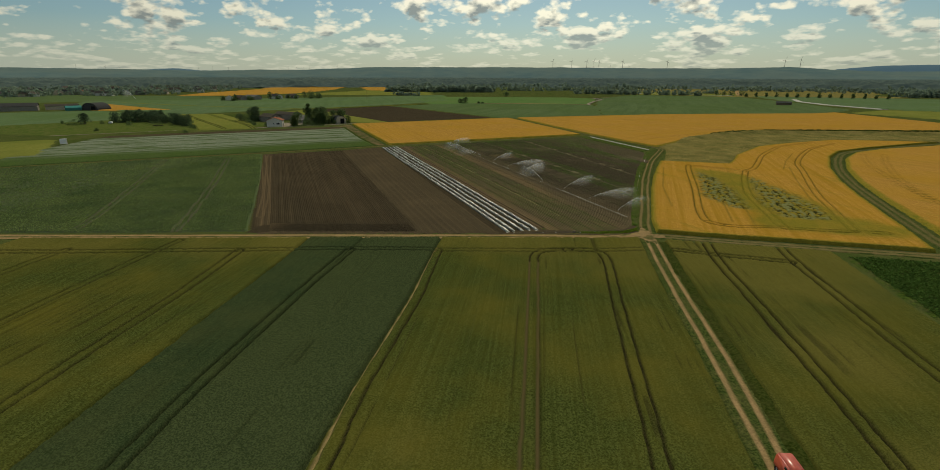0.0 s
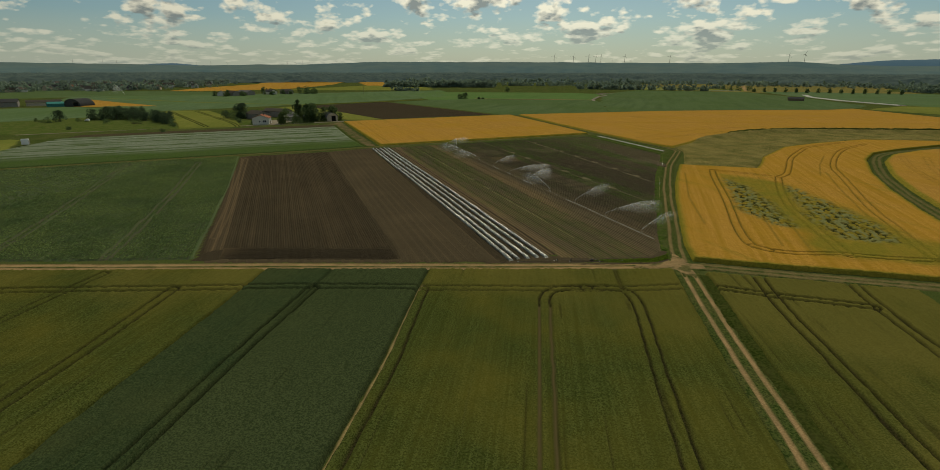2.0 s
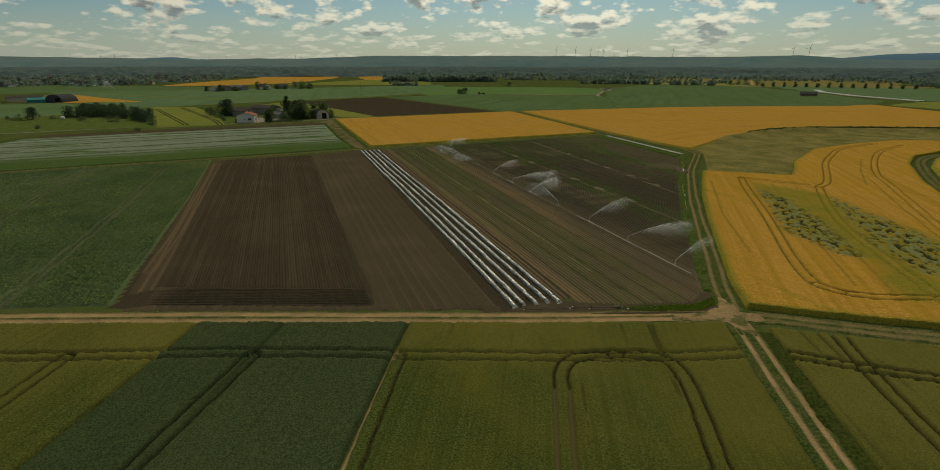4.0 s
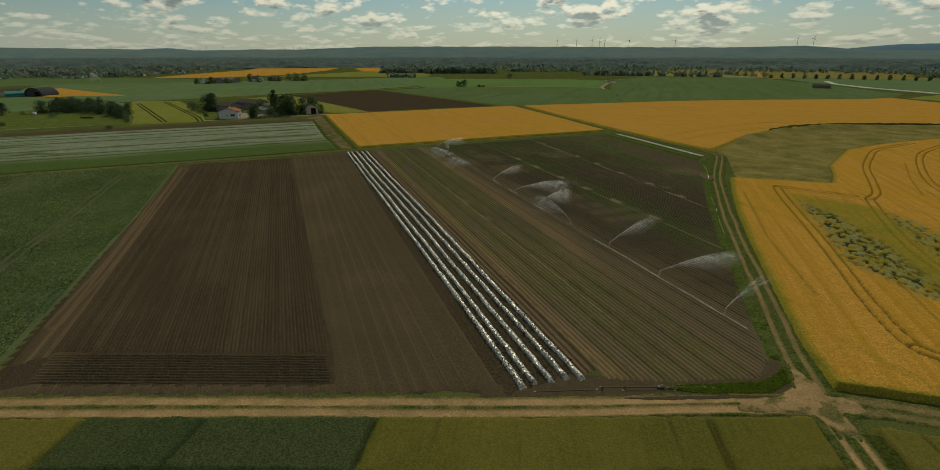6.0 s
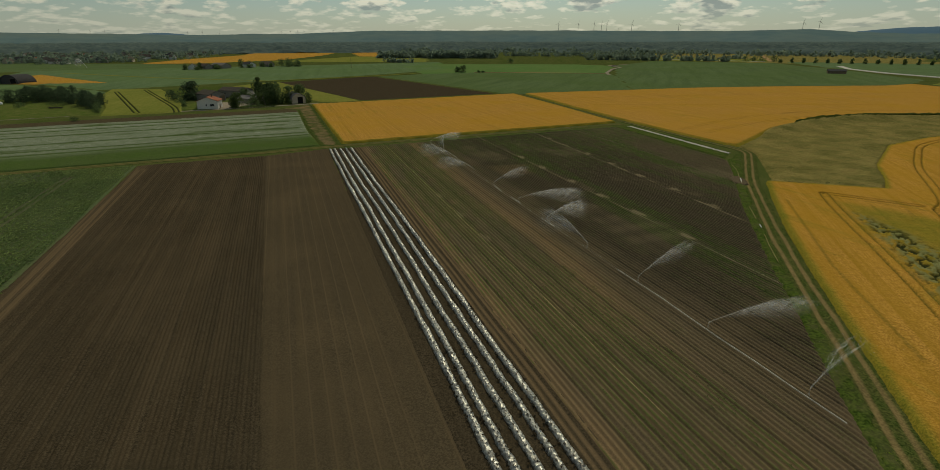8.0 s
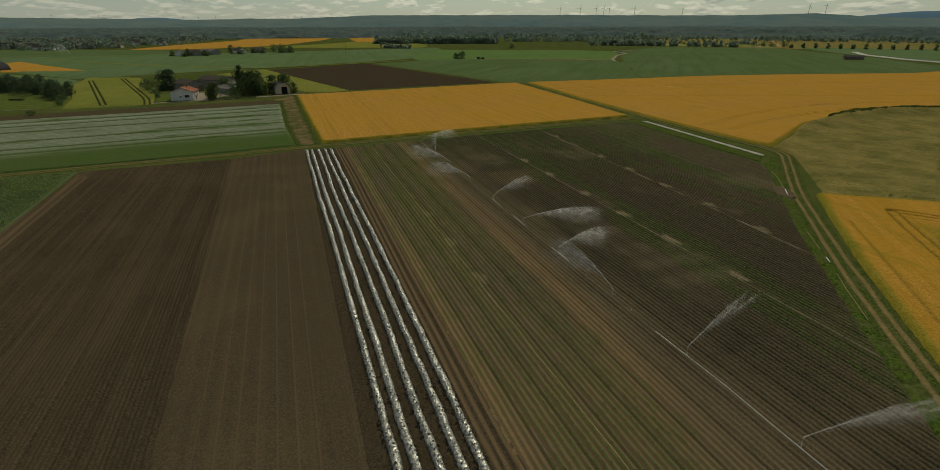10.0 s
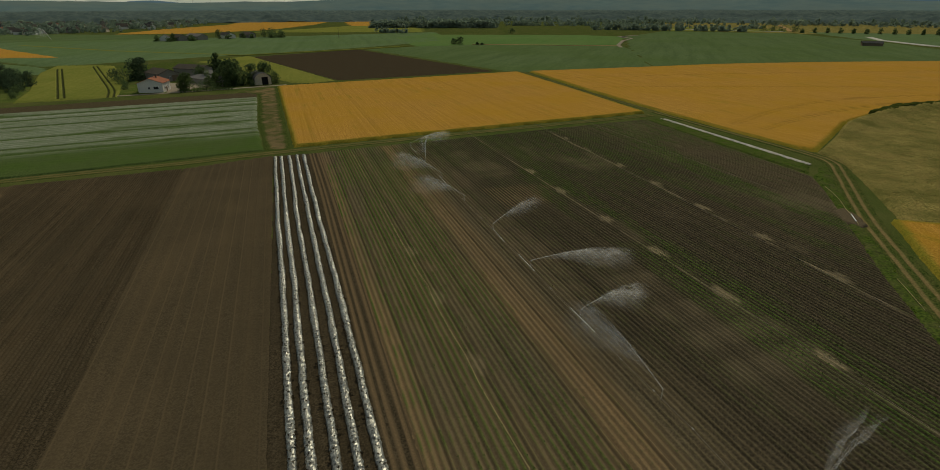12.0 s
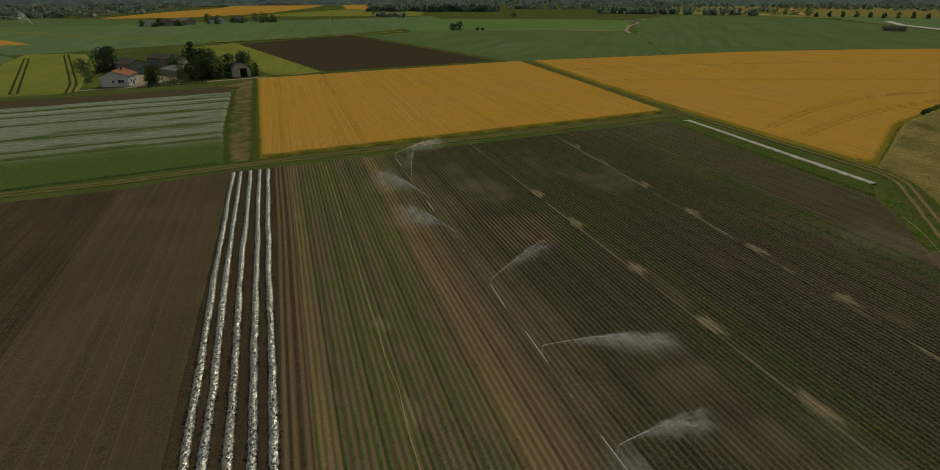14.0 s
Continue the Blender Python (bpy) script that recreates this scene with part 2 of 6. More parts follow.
M = {
    "grass": mat("grass", (.036, .058, .013), (.095, .118, .032), 4.0, ((.12, .12, .042), .06, .6), bump=.6),
    "verge": mat("verge", (.05, .085, .015), (.10, .14, .03), 2.5, ((.17, .15, .06), .25, .5), bump=.8),
    "weedy": mat("weedy_verge", (.028, .052, .010), (.085, .125, .022), 2.6, ((.11, .10, .045), .35, .55), bump=.8),
    "barley": mat("barley_green", (.037, .049, .011), (.100, .117, .030), 4.6, ((.15, .125, .020), .04, .5),
                  (0, 2.0, .025, (.042, .052, .011), .7), layers=(("gold", (.112, .104, .022), (.158, .138, .034)), ("rut", (.018, .021, .007), (.05, .042, .018)),
                                                               ("straw", (.34, .26, .12), (.24, .19, .08)))),
    "wheat": mat("wheat_bluegreen", (.020, .034, .013), (.056, .080, .032), 4.6, ((.085, .09, .03), .05, .45),
                 (0, 2.0, .025, (.026, .042, .018), .65), layers=(("gold", (.034, .047, .018), (.070, .088, .036)), ("rut", (.012, .018, .008), (.03, .034, .014)),
                                                               ("straw", (.34, .26, .12), (.24, .19, .08)))),
    # blue in both tones is lifted slightly to paint in distance haze
    "ripe": mat("ripe_cereal", (.30, .160, .034), (.57, .318, .076), 2.6, ((.40, .225, .024), .03, .6),
                (ROW, 1.6, .012, (.33, .185, .034), .8), layers=(("rut", (.075, .075, .014), (.16, .12, .025)),
                                                                ("weed", (.135, .135, .018), (.25, .215, .030)),
                                                                # last layer: near-black shade painted into the lodged
                                                                # hollows
                                                                ("lodged", (.29, .28, .092), (.15, .155, .040)), ("hollow_shade", (.022, .028, .010), (.05, .055, .02)))),
    "ripe_east": mat("ripe_cereal_east", (.32, .174, .031), (.56, .31, .066), 4.0, ((.40, .225, .024), .05, .5),
                     (11, .8, .012, (.30, .175, .018), .75), layers=(("rut", (.075, .075, .014), (.16, .12, .025)), ("weed", (.135, .135, .018), (.25, .215, .030)),
                                                                     ("lodged", (.235, .24, .098), (.155, .165, .060)), ("hollow_shade", (.022, .028, .010), (.05, .055, .02)))),
    "soil_dark": mat("soil_ploughed", (.032, .026, .016), (.088, .069, .043), 5.0, ((.062, .050, .031), .08, .6),
                     (ROW, 1.4, .05, (.036, .028, .016), .5), bump=.8, layers=(("dry", (.19, .135, .075), (.14, .10, .056)),)),
    "soil": mat("soil_levelled", (.058, .046, .028), (.098, .077, .046), 5.0, ((.07, .055, .033), .05, .6),
                (ROW, .55, .015, (.105, .078, .043), .5), bump=.4, layers=(("dry", (.21, .15, .085), (.16, .115, .065)),)),
    "rows": mat("soil_ridged", (.084, .068, .043), (.165, .132, .082), 5.0, ((.095, .074, .048), .1, .5), bump=.8,
                layers=(("dry", (.24, .165, .088), (.165, .118, .065)), ("wet", (.036, .030, .020), (.088, .073, .048)),
                        ("green", (.050, .084, .018), (.102, .155, .034)), ("pale", (.35, .285, .175), (.25, .20, .12)))),
    "sand": mat("track_sand", (.31, .205, .095), (.43, .29, .14), 4.0, ((.26, .18, .085), .4, .7), bump=.6,
                layers=(("dirt", (.13, .098, .05), (.19, .145, .075)), ("verge", (.026, .047, .010), (.085, .105, .028)))),
    "cabbage_bed": mat("cabbage_bed", (.066, .097, .034), (.110, .149, .059), 2.6, ((.066, .094, .046), .06, .5),
                       (ROW, 1.6, .05, (.050, .066, .046), .5), layers=(("rut", (.121, .105, .070), (.066, .066, .039)),)),
    "cabbage": mat("cabbage_leaf", (.175, .236, .074), (.25, .315, .112), 3.0, ((.055, .11, .05), .05, .6), rough=.6, bump=.2, island=.35, thin=.45),
    "sprout": mat("young_leaf", (.055, .086, .022), (.088, .122, .032), 3.0, rough=.6, bump=.2, island=.35, thin=.45),
    "fleece_bed": mat("fleece_bed", (.038, .062, .020), (.105, .145, .045), 2.6, ((.06, .11, .02), .1, .5),
                      layers=(("net", (.34, .365, .295), (.16, .19, .125)), ("soil", (.062, .05, .028), (.095, .078, .045)))),
    "beet": mat("beet_leaf", (.075, .14, .028), (.12, .20, .045), 2.0, rough=.55, bump=.3, island=.35, thin=.45),
    "meadow": mat("dry_meadow", (.135, .120, .036), (.34, .28, .098), 3.0, ((.115, .115, .032), .09, .85), (40, .5, .08, (.231, .179, .063), .6), bump=.9, dist=.2),
    # the three far greens are raised and blued, distance haze mixed into the crop colour
    "green_far": mat("green_crop", (.104, .158, .070), (.142, .198, .098), .6, ((.097, .154, .047), .01, .6), (-20, .15, .01, (.077, .118, .057), .5)),
    "green_blue": mat("green_crop_bluish", (.090, .132, .056), (.122, .166, .074), .6, ((.085, .130, .037), .012, .6),
                      (12, .12, .01, (.066, .100, .038), .5)),
    "green_lush": mat("green_crop_lush", (.094, .168, .047), (.120, .201, .064), .6, ((.134, .188, .064), .012, .6), (10, .15, .01, (.081, .148, .043), .5)),
    "lime": mat("lime_crop", (.180, .190, .038), (.225, .225, .058), .8, ((.130, .155, .030), .03, .6), (ROW, .7, .03, (.150, .170, .036), .5),
                layers=(("rut", (.030, .038, .014), (.050, .055, .024)),)),
    # leaf and leaf_dark are lightened a little for distance haze
    "leaf": mat("leaves", (.069, .109, .043), (.121, .167, .070), 1.0, rough=.6, bump=0, island=.45, thin=.6, vary=0),
    "leaf_dark": mat("leaves_conifer", (.052, .083, .044), (.086, .124, .066), 1.0, rough=.7, bump=0, island=.4, thin=.45),
    "leaf_pale": mat("leaves_pale", (.075, .11, .035), (.11, .15, .055), 1.0, rough=.6, bump=0, island=.4, thin=.45),
    # leaf_far and canopy: haze painted in, paler and bluer than real leaves
    "leaf_far": mat("leaves_far_hazed", (.175, .232, .175), (.220, .282, .210), .05, rough=.8, bump=0, island=.18, thin=.5),
    "canopy": mat("forest_canopy_hazed", (.120, .170, .158), (.188, .246, .215), .06, ((.135, .190, .182), .004, .6), bump=0, thin=.4),
    "bark": mat("bark", (.07, .05, .035), (.12, .09, .065), 6.0, bump=.8),
    # both hills: air haze put in as blue emission and paler base colour
    "hill": mat("wooded_hill_hazed", (.070, .096, .076), (.098, .124, .092), .01, ((.12, .13, .08), .0024, .7), bump=0, glow=(.036, .068, .086)),
    "hill_far": mat("far_hill_hazed", (.05, .07, .08), (.06, .08, .09), .004, bump=0, glow=(.07, .125, .165)),
    "render_white": mat("white_render", (.58, .57, .52), (.68, .67, .62), 3.0, ((.60, .58, .52), .5, .4), bump=.15),
    "render_grey": mat("grey_render", (.24, .225, .20), (.31, .29, .255), 3.0, ((.19, .18, .16), .5, .5), bump=.2),
    "render_tan": mat("tan_render", (.50, .43, .32), (.58, .50, .38), 3.0, ((.40, .34, .25), .5, .5), bump=.2),
    "tile_red": mat("red_roof_tile", (.26, .115, .07), (.33, .15, .095), 4.0, ((.22, .08, .05), .8, .5), bump=.5, vary=.15),
    "tile_brown": mat("brown_roof", (.085, .075, .062), (.125, .11, .092), 4.0, ((.09, .075, .062), .6, .5), bump=.4, vary=.2),
    "roof_grey": mat("grey_sheet_roof", (.15, .145, .135), (.20, .19, .18), 3.0, ((.17, .165, .155), .4, .6), bump=.3),
    "roof_dark": mat("dark_sheet_roof", (.06, .06, .06), (.085, .083, .08), 3.0, bump=.3),
    "teal": mat("teal_sheet", (.06, .22, .20), (.08, .27, .24), 1.0, bump=.2),
    "glass": mat("window_glass", (.02, .025, .03), (.03, .035, .04), 1.0, rough=.08, bump=0, spec=.6),
    # near-black, paints the shaded inside of doorways
    "dark": mat("opening_shade", (.012, .012, .012), (.02, .02, .02), 2.0, bump=0),
    "wood": mat("grey_wood", (.16, .12, .08), (.22, .17, .12), 5.0, bump=.4),
    "yard": mat("pale_yard", (.27, .23, .175), (.35, .30, .235), 1.5, ((.21, .18, .13), .2, .6), bump=.3),
    "alu": mat("aluminium", (.50, .50, .46), (.62, .62, .58), 4.0, rough=.45, metal=.3, bump=.1),
    "dull_pipe": mat("dull_brown_pipe", (.17, .145, .108), (.24, .205, .155), 3.0, rough=.7, bump=.1),
    "steel": mat("painted_steel", (.75, .76, .76), (.80, .80, .80), .5, rough=.5, bump=0),
    "film": mat("silver_film", (.20, .205, .18), (.37, .38, .34), 3.6, ((.12, .105, .08), 1.6, .6), rough=.38, bump=.8, dist=.06, spec=.6, metal=.4),
    "film_white": mat("white_film", (.46, .44, .39), (.58, .56, .51), 2.0, ((.34, .31, .26), .8, .5), rough=.4, bump=.5),
    "verge_dark": mat("verge_dark_grass", (.022, .034, .006), (.056, .070, .015), 2.6, ((.075, .075, .022), .3, .5), bump=.6),
    "verge_leaf": mat("verge_leaf", (.040, .056, .012), (.060, .080, .018), 2.0, rough=.6, bump=0, island=.3, thin=.45),
    "weed": mat("weed_leaf", (.13, .195, .022), (.19, .26, .034), 2.0, rough=.6, bump=0, island=.4, thin=.45),
    "ripe_leaf": mat("ripe_ear", (.42, .24, .035), (.60, .36, .065), .5, rough=.7, bump=0, island=.25, thin=.45),
    "hay": mat("dry_grass", (.30, .26, .09), (.42, .36, .15), .3, rough=.8, bump=0, island=.4, thin=.45),
    "hose": mat("yellowish_hose", (.36, .30, .14), (.44, .37, .19), 2.0, rough=.5, bump=.1),
    "water": mat("water_drops", (.80, .82, .82), (.88, .89, .89), 1.0, rough=.3, bump=0, spec=.3, thin=.5),
    "red": mat("red_paint", (.50, .085, .05), (.56, .10, .06), 2.0, rough=.3, bump=0, spec=.5),
    "rubber": mat("rubber", (.02, .02, .02), (.035, .035, .035), 8.0, bump=.3),
    "crate": mat("wooden_crates", (.30, .24, .17), (.38, .31, .22), 3.0, bump=.4),
}

# ---------------------------------------------------------------- mesh tools
rng = np.random.default_rng(7)


def mesh_of(name, V, F, material=None, attrs=None, smooth=False):
    """A mesh from an array of places and an array of faces with equally many corners."""
    V, F = np.asarray(V, dtype=np.float32), np.asarray(F, dtype=np.int32)
    me = bpy.data.meshes.new(name)
    n, k = F.shape
    me.vertices.add(len(V))
    me.vertices.foreach_set("co", V.ravel())
    me.loops.add(n * k)
    me.loops.foreach_set("vertex_index", F.ravel())
    me.polygons.add(n)
    me.polygons.foreach_set("loop_start", np.arange(0, n * k, k, dtype=np.int32))
    me.polygons.foreach_set("use_smooth", np.full(n, smooth))
    for key, val in (attrs or {}).items():
        me.attributes.new(key, "FLOAT", "POINT").data.foreach_set("value", np.asarray(val, dtype=np.float32))
    if material:
        me.materials.append(M[material])
    me.update(calc_edges=True)
    me.validate()
    return me


def part(name, bm, material, parent, label=""):
    """Links a bmesh (or a mesh) as one mesh object under a thing or a part."""
    if isinstance(bm, bpy.types.Mesh):
        me = bm
    else:
        me = bpy.data.meshes.new(name)
        bm.to_mesh(me)
        bm.free()
        me.materials.append(M[material])
    ob = new(name, me)
    ob.parent = parent
    return tagged(ob, label)


def fract(a):
    return a - np.floor(a)


def vnoise(x, y, scale, seed=0):
    x, y = x * scale, y * scale
    ix, iy = np.floor(x), np.floor(y)
    fx, fy = x - ix, y - iy
    fx, fy = fx * fx * (3 - 2 * fx), fy * fy * (3 - 2 * fy)

    def h(a, b):
        return fract(np.sin(a * 127.1 + b * 311.7 + seed * 74.7) * 43758.5453)
    return (h(ix, iy) * (1 - fx) + h(ix + 1, iy) * fx) * (1 - fy) + (h(ix, iy + 1) * (1 - fx) + h(ix + 1, iy + 1) * fx) * fy


def fbm(x, y, scale, seed=0, octaves=3):
    t, a = 0, 0.5
    for i in range(octaves):
        t = t + a * vnoise(x, y, scale * 2 ** i, seed + i * 5)
        a *= .5
    return t / (1 - .5 ** octaves)


def smooth01(x, lo, hi):
    t = np.clip((x - lo) / (hi - lo), 0, 1)
    return t * t * (3 - 2 * t)


def line_dist(X, Y, pts):
    best = np.full(X.shape, 1e9)
    for (x0, y0), (x1, y1) in zip(pts[:-1], pts[1:]):
        dx, dy = x1 - x0, y1 - y0
        t = np.clip(((X - x0) * dx + (Y - y0) * dy) / (dx * dx + dy * dy), 0, 1)
        best = np.minimum(best, np.hypot(X - x0 - t * dx, Y - y0 - t * dy))
    return best


def inside_dist(X, Y, poly):
    """Distance to the outline, positive inside."""
    d = line_dist(X, Y, list(poly) + [poly[0]])
    ins = np.zeros(X.shape, bool)
    for (x0, y0), (x1, y1) in zip(poly, list(poly[1:]) + [poly[0]]):
        if y0 == y1:
            continue
        c = ((y0 > Y) != (y1 > Y)) & (X < (x1 - x0) * (Y - y0) / (y1 - y0) + x0)
        ins ^= c
    return np.where(ins, d, -d)


def bend(pts, k=5):
    """A smooth way through the given places."""
    if len(pts) < 3:
        return pts
    P = np.array(pts, float)
    P = np.concatenate([[2 * P[0] - P[1]], P, [2 * P[-1] - P[-2]]])
    out = []
    for a, b, c, d in zip(P[:-3], P[1:-2], P[2:-1], P[3:]):
        t = np.arange(k)[:, None] / k
        out.append(.5 * (2 * b + (c - a) * t + (2 * a - 5 * b + 4 * c - d) * t ** 2 + (3 * b - a - 3 * c + d) * t ** 3))
    return [tuple(p) for p in np.concatenate(out + [P[-2:-1]])]


def ruts(X, Y, lines, gauge=2.0, half=0.26):
    """1 in the two wheel ruts along each line."""
    m = np.zeros(X.shape)
    for pts in lines:
        pts = bend(pts)
        d = line_dist(X, Y, pts) + (vnoise(X, Y, .35, 3) - .5) * .10
        m = np.maximum(m, 1 - smooth01(np.abs(d - gauge / 2), half * .6, half * 1.25))
    return m


U, W = np.array((-.443, .8965)), np.array((.8965, .443))     # along and across the northern rows
O = np.array((5.8, -2.0))


def sr(s, r):
    p = O + s * U + r * W
    return float(p[0]), float(p[1])


def field(name, poly, step, height, material, label, angle=0.0, kind="stuff", shape=None, edge=.5, category="field", rough_edge=.5, group=""):
    """A crop or a bare field as a relief on a grid turned by angle; step: across and along."""
    ca, sa = math.cos(radians(angle)), math.sin(radians(angle))
    P = np.array(poly)
    a, b = P @ np.array((ca, sa)), P @ np.array((-sa, ca))
    da, db = step
    A, B = np.meshgrid(np.arange(a.min() - da, a.max() + 2 * da, da), np.arange(b.min() - db, b.max() + 2 * db, db), indexing="ij")
    X, Y = A * ca - B * sa, A * sa + B * ca
    d = inside_dist(X, Y, poly)
    if rough_edge:
        d = d + (fbm(X, Y, .5, 9) - .5) * rough_edge
    z = np.full(X.shape, float(height))
    attrs = {}
    if shape:
        z, attrs = shape(X, Y, d)
    rise = smooth01(d, -.02, edge)
    z = np.where(d > -.02, .03 + z * rise, -.12)
    keep = d > -max(da, db) * .2
    cell = keep[:-1, :-1] | keep[1:, :-1] | keep[:-1, 1:] | keep[1:, 1:]
    idx = np.arange(X.size).reshape(X.shape)
    F = np.stack([idx[:-1, :-1][cell], idx[1:, :-1][cell], idx[1:, 1:][cell], idx[:-1, 1:][cell]], 1)
    used, inv = np.unique(F, return_inverse=True)
    V = np.stack([X.ravel()[used], Y.ravel()[used], z.ravel()[used]], 1)
    at = {k: v.ravel()[used] for k, v in attrs.items()}
    ob = new(name, mesh_of(name, V, inv.reshape(F.shape), material, at, True))
    return tagged(ob, label, category, group, kind)


def tufts(X, Y, Z, size, blades, lift=.5, seed=1):
    """Small leaves, blades to a plant, standing out from each place."""
    g = np.random.default_rng(seed)
    n = len(X)
    a = g.uniform(0, 6.283, (n, 1)) + np.arange(blades) * 6.283 / blades + g.normal(0, .3, (n, blades))
    L_ = np.reshape(size, (-1, 1)) * g.uniform(.7, 1.25, (n, blades))
    up = g.uniform(.5, 1.3, (n, blades)) * lift
    cx, cy = np.cos(a), np.sin(a)
    base = np.stack(np.broadcast_arrays(X[:, None], Y[:, None], Z[:, None]), -1).astype(float)
    base = np.broadcast_to(base, (n, blades, 3))
    side = np.stack([-cy * L_ * .38, cx * L_ * .38, 0 * L_], -1)
    mid = np.stack([cx * L_ * .55, cy * L_ * .55, L_ * up], -1)
    tip = np.stack([cx * L_, cy * L_, L_ * up * .75], -1)
    V = np.stack([base, base + mid + side, base + tip, base + mid - side], 2).reshape(-1, 3)
    return V, np.arange(len(V)).reshape(-1, 4)


def cards(centres, size, g, flat=.0):
    """Leaf sheets of about that size, turned at random."""
    n = len(centres)
    a = g.normal(size=(n, 3))
    a /= np.linalg.norm(a, axis=1, keepdims=True)
    b = np.cross(a, g.normal(size=(n, 3)))
    b /= np.linalg.norm(b, axis=1, keepdims=True)
    a, b = a * (np.reshape(size, (-1, 1)) * .5), b * (np.reshape(size, (-1, 1)) * .5)
    a[:, 2] *= 1 - flat
    V = np.stack([centres - a, centres - b * .8, centres + a, centres + b * .8], 1).reshape(-1, 3)
    return V, np.arange(4 * n).reshape(-1, 4)


def crown_points(g, height, width, n, base=.22, lobes=12, cone=False):
    """Places of leaves on the shells of many uneven clumps."""
    h0 = height * base
    k = lobes
    th, zz = g.uniform(0, 6.283, k), g.uniform(0, 1, k) ** 1.25
    prof = (1 - zz) * .95 + .05 if cone else np.sqrt(np.clip(1 - (2 * zz - .85) ** 2 * .72, .05, 1))
    rad = width * .5 * prof * g.uniform(.15, .78, k)
    c = np.stack([np.cos(th) * rad, np.sin(th) * rad, h0 + zz * (height - h0) * .86], 1)
    lr = width * (.19 if cone else .26) * g.uniform(.7, 1.25, k) * (.5 + .5 * prof)
    pick = g.integers(0, k, n)
    v = g.normal(size=(n, 3))
    v /= np.linalg.norm(v, axis=1, keepdims=True)
    v *= g.uniform(.55, 1.0, (n, 1)) ** .5
    p = c[pick] + v * lr[pick, None] * np.array((1, 1, .85))
    p[:, 2] = np.clip(p[:, 2], h0 * .6, height)
    return p


def tube_arrays(p0, p1, r0, r1, seg=6):
    p0, p1 = np.array(p0, float), np.array(p1, float)
    ax = (p1 - p0) / np.linalg.norm(p1 - p0)
    s = np.cross(ax, (0.3, .9, .1))
    s /= np.linalg.norm(s)
    t = np.cross(ax, s)
    ang = np.arange(seg) * 6.2832 / seg
    ring = np.cos(ang)[:, None] * s + np.sin(ang)[:, None] * t
    V = np.concatenate([p0 + ring * r0, p1 + ring * r1])
    i = np.arange(seg)
    j = (i + 1) % seg
    return V, np.stack([i, j, j + seg, i + seg], 1)


def join(chunks):
    V, F, o = [], [], 0
    for v, f in chunks:
        V.append(v)
        F.append(f + o)
        o += len(v)
    return np.concatenate(V), np.concatenate(F)


def tree(x, y, height, width, label, leaf="leaf", n=700, cone=False, seed=0, category="tree", name="tree", group="", base=.03, turn=0.0, card=None):
    g = np.random.default_rng(seed + 100)
    root = new(name)
    root.matrix_basis = pose(x, y, 0, 0, 0, turn)
    tagged(root, label, category, group)
    if category != "bush":
        top = height * (.8 if cone else .6)
        ch = [tube_arrays((0, 0, -.1), (0, 0, height * .25), height * .022 + .05, height * .017 + .03, 8),
              tube_arrays((0, 0, height * .25), (.1, .1, top), height * .017 + .03, .03, 8)]
        for i in range(7):
            a, z = i * 2.4, height * (.22 + .07 * i)
            ch.append(tube_arrays((0, 0, z), (math.cos(a) * width * .32, math.sin(a) * width * .32, z + height * .14), height * .008 + .02, .015, 5))
        part("trunk", mesh_of("trunk", *join(ch), "bark", smooth=True), None, root)
    n = n if card else int(n * 1.5)
    p = crown_points(g, height, width, n, base if category != "bush" else 0.0, 26 if cone else 32, cone)
    sz = (card or max(height * .066, .3)) * g.uniform(.6, 1.4, n)
    part("crown" if category != "bush" else "foliage", mesh_of("crown", *cards(p, sz, g), leaf), None, root)
    return root


def box(bm, c, size, m=None):
    r = bmesh.ops.create_cube(bm, size=1.0, matrix=Matrix.Translation(c) @ Matrix.Diagonal((*size, 1)))
    if m:
        bmesh.ops.transform(bm, matrix=m, verts=r["verts"])
    return r["verts"]


# ---------------------------------------------------------------- ground and horizon
def build_ground():
    a = np.concatenate([np.arange(-5200, -600, 200), np.arange(-600, 600, 40), np.arange(600, 5400, 200)])
    X, Y = np.meshgrid(a, a, indexing="ij")
    idx = np.arange(X.size).reshape(X.shape)
    F = np.stack([idx[:-1, :-1].ravel(), idx[1:, :-1].ravel(), idx[1:, 1:].ravel(), idx[:-1, 1:].ravel()], 1)
    V = np.stack([X.ravel(), Y.ravel(), np.zeros(X.size)], 1)
    tagged(new("ground", mesh_of("ground", V, F, "grass")), "level farmland covered with short green grass", "ground", kind="structure")


build_ground()


def skyline(az):
    """Height of the hills, by the degrees to the right of +y."""
    return np.interp(az, [-90, -55, -48, -39, -34, -27, -25, -17, -2, 10, 18, 24, 27, 31, 60, 90],
                     [60, 78, 76, 70, 64, 74, 72, 96, 98, 92, 88, 96, 80, 66, 70, 60])


def ridge(name, dist0, dist1, scale, material, label, seed, f):
    az = np.linspace(-180, 180, 721)
    t = np.linspace(0, 1, 9)
    A, T = np.meshgrid(az, t, indexing="ij")
    R = dist0 + (dist1 - dist0) * T
    h = f(A) * scale * np.sin(np.clip(T * 1.25, 0, 1) * 1.5708) ** .9
    h = h * (1 + .05 * (fbm(A, R * .01, .6, seed, 4) - .5)) + 5 * (vnoise(A, R, 2.5, seed) - .5) * T
    X, Y = np.sin(np.radians(A)) * R, np.cos(np.radians(A)) * R
    idx = np.arange(X.size).reshape(X.shape)
    F = np.stack([idx[:-1, :-1].ravel(), idx[1:, :-1].ravel(), idx[1:, 1:].ravel(), idx[:-1, 1:].ravel()], 1)
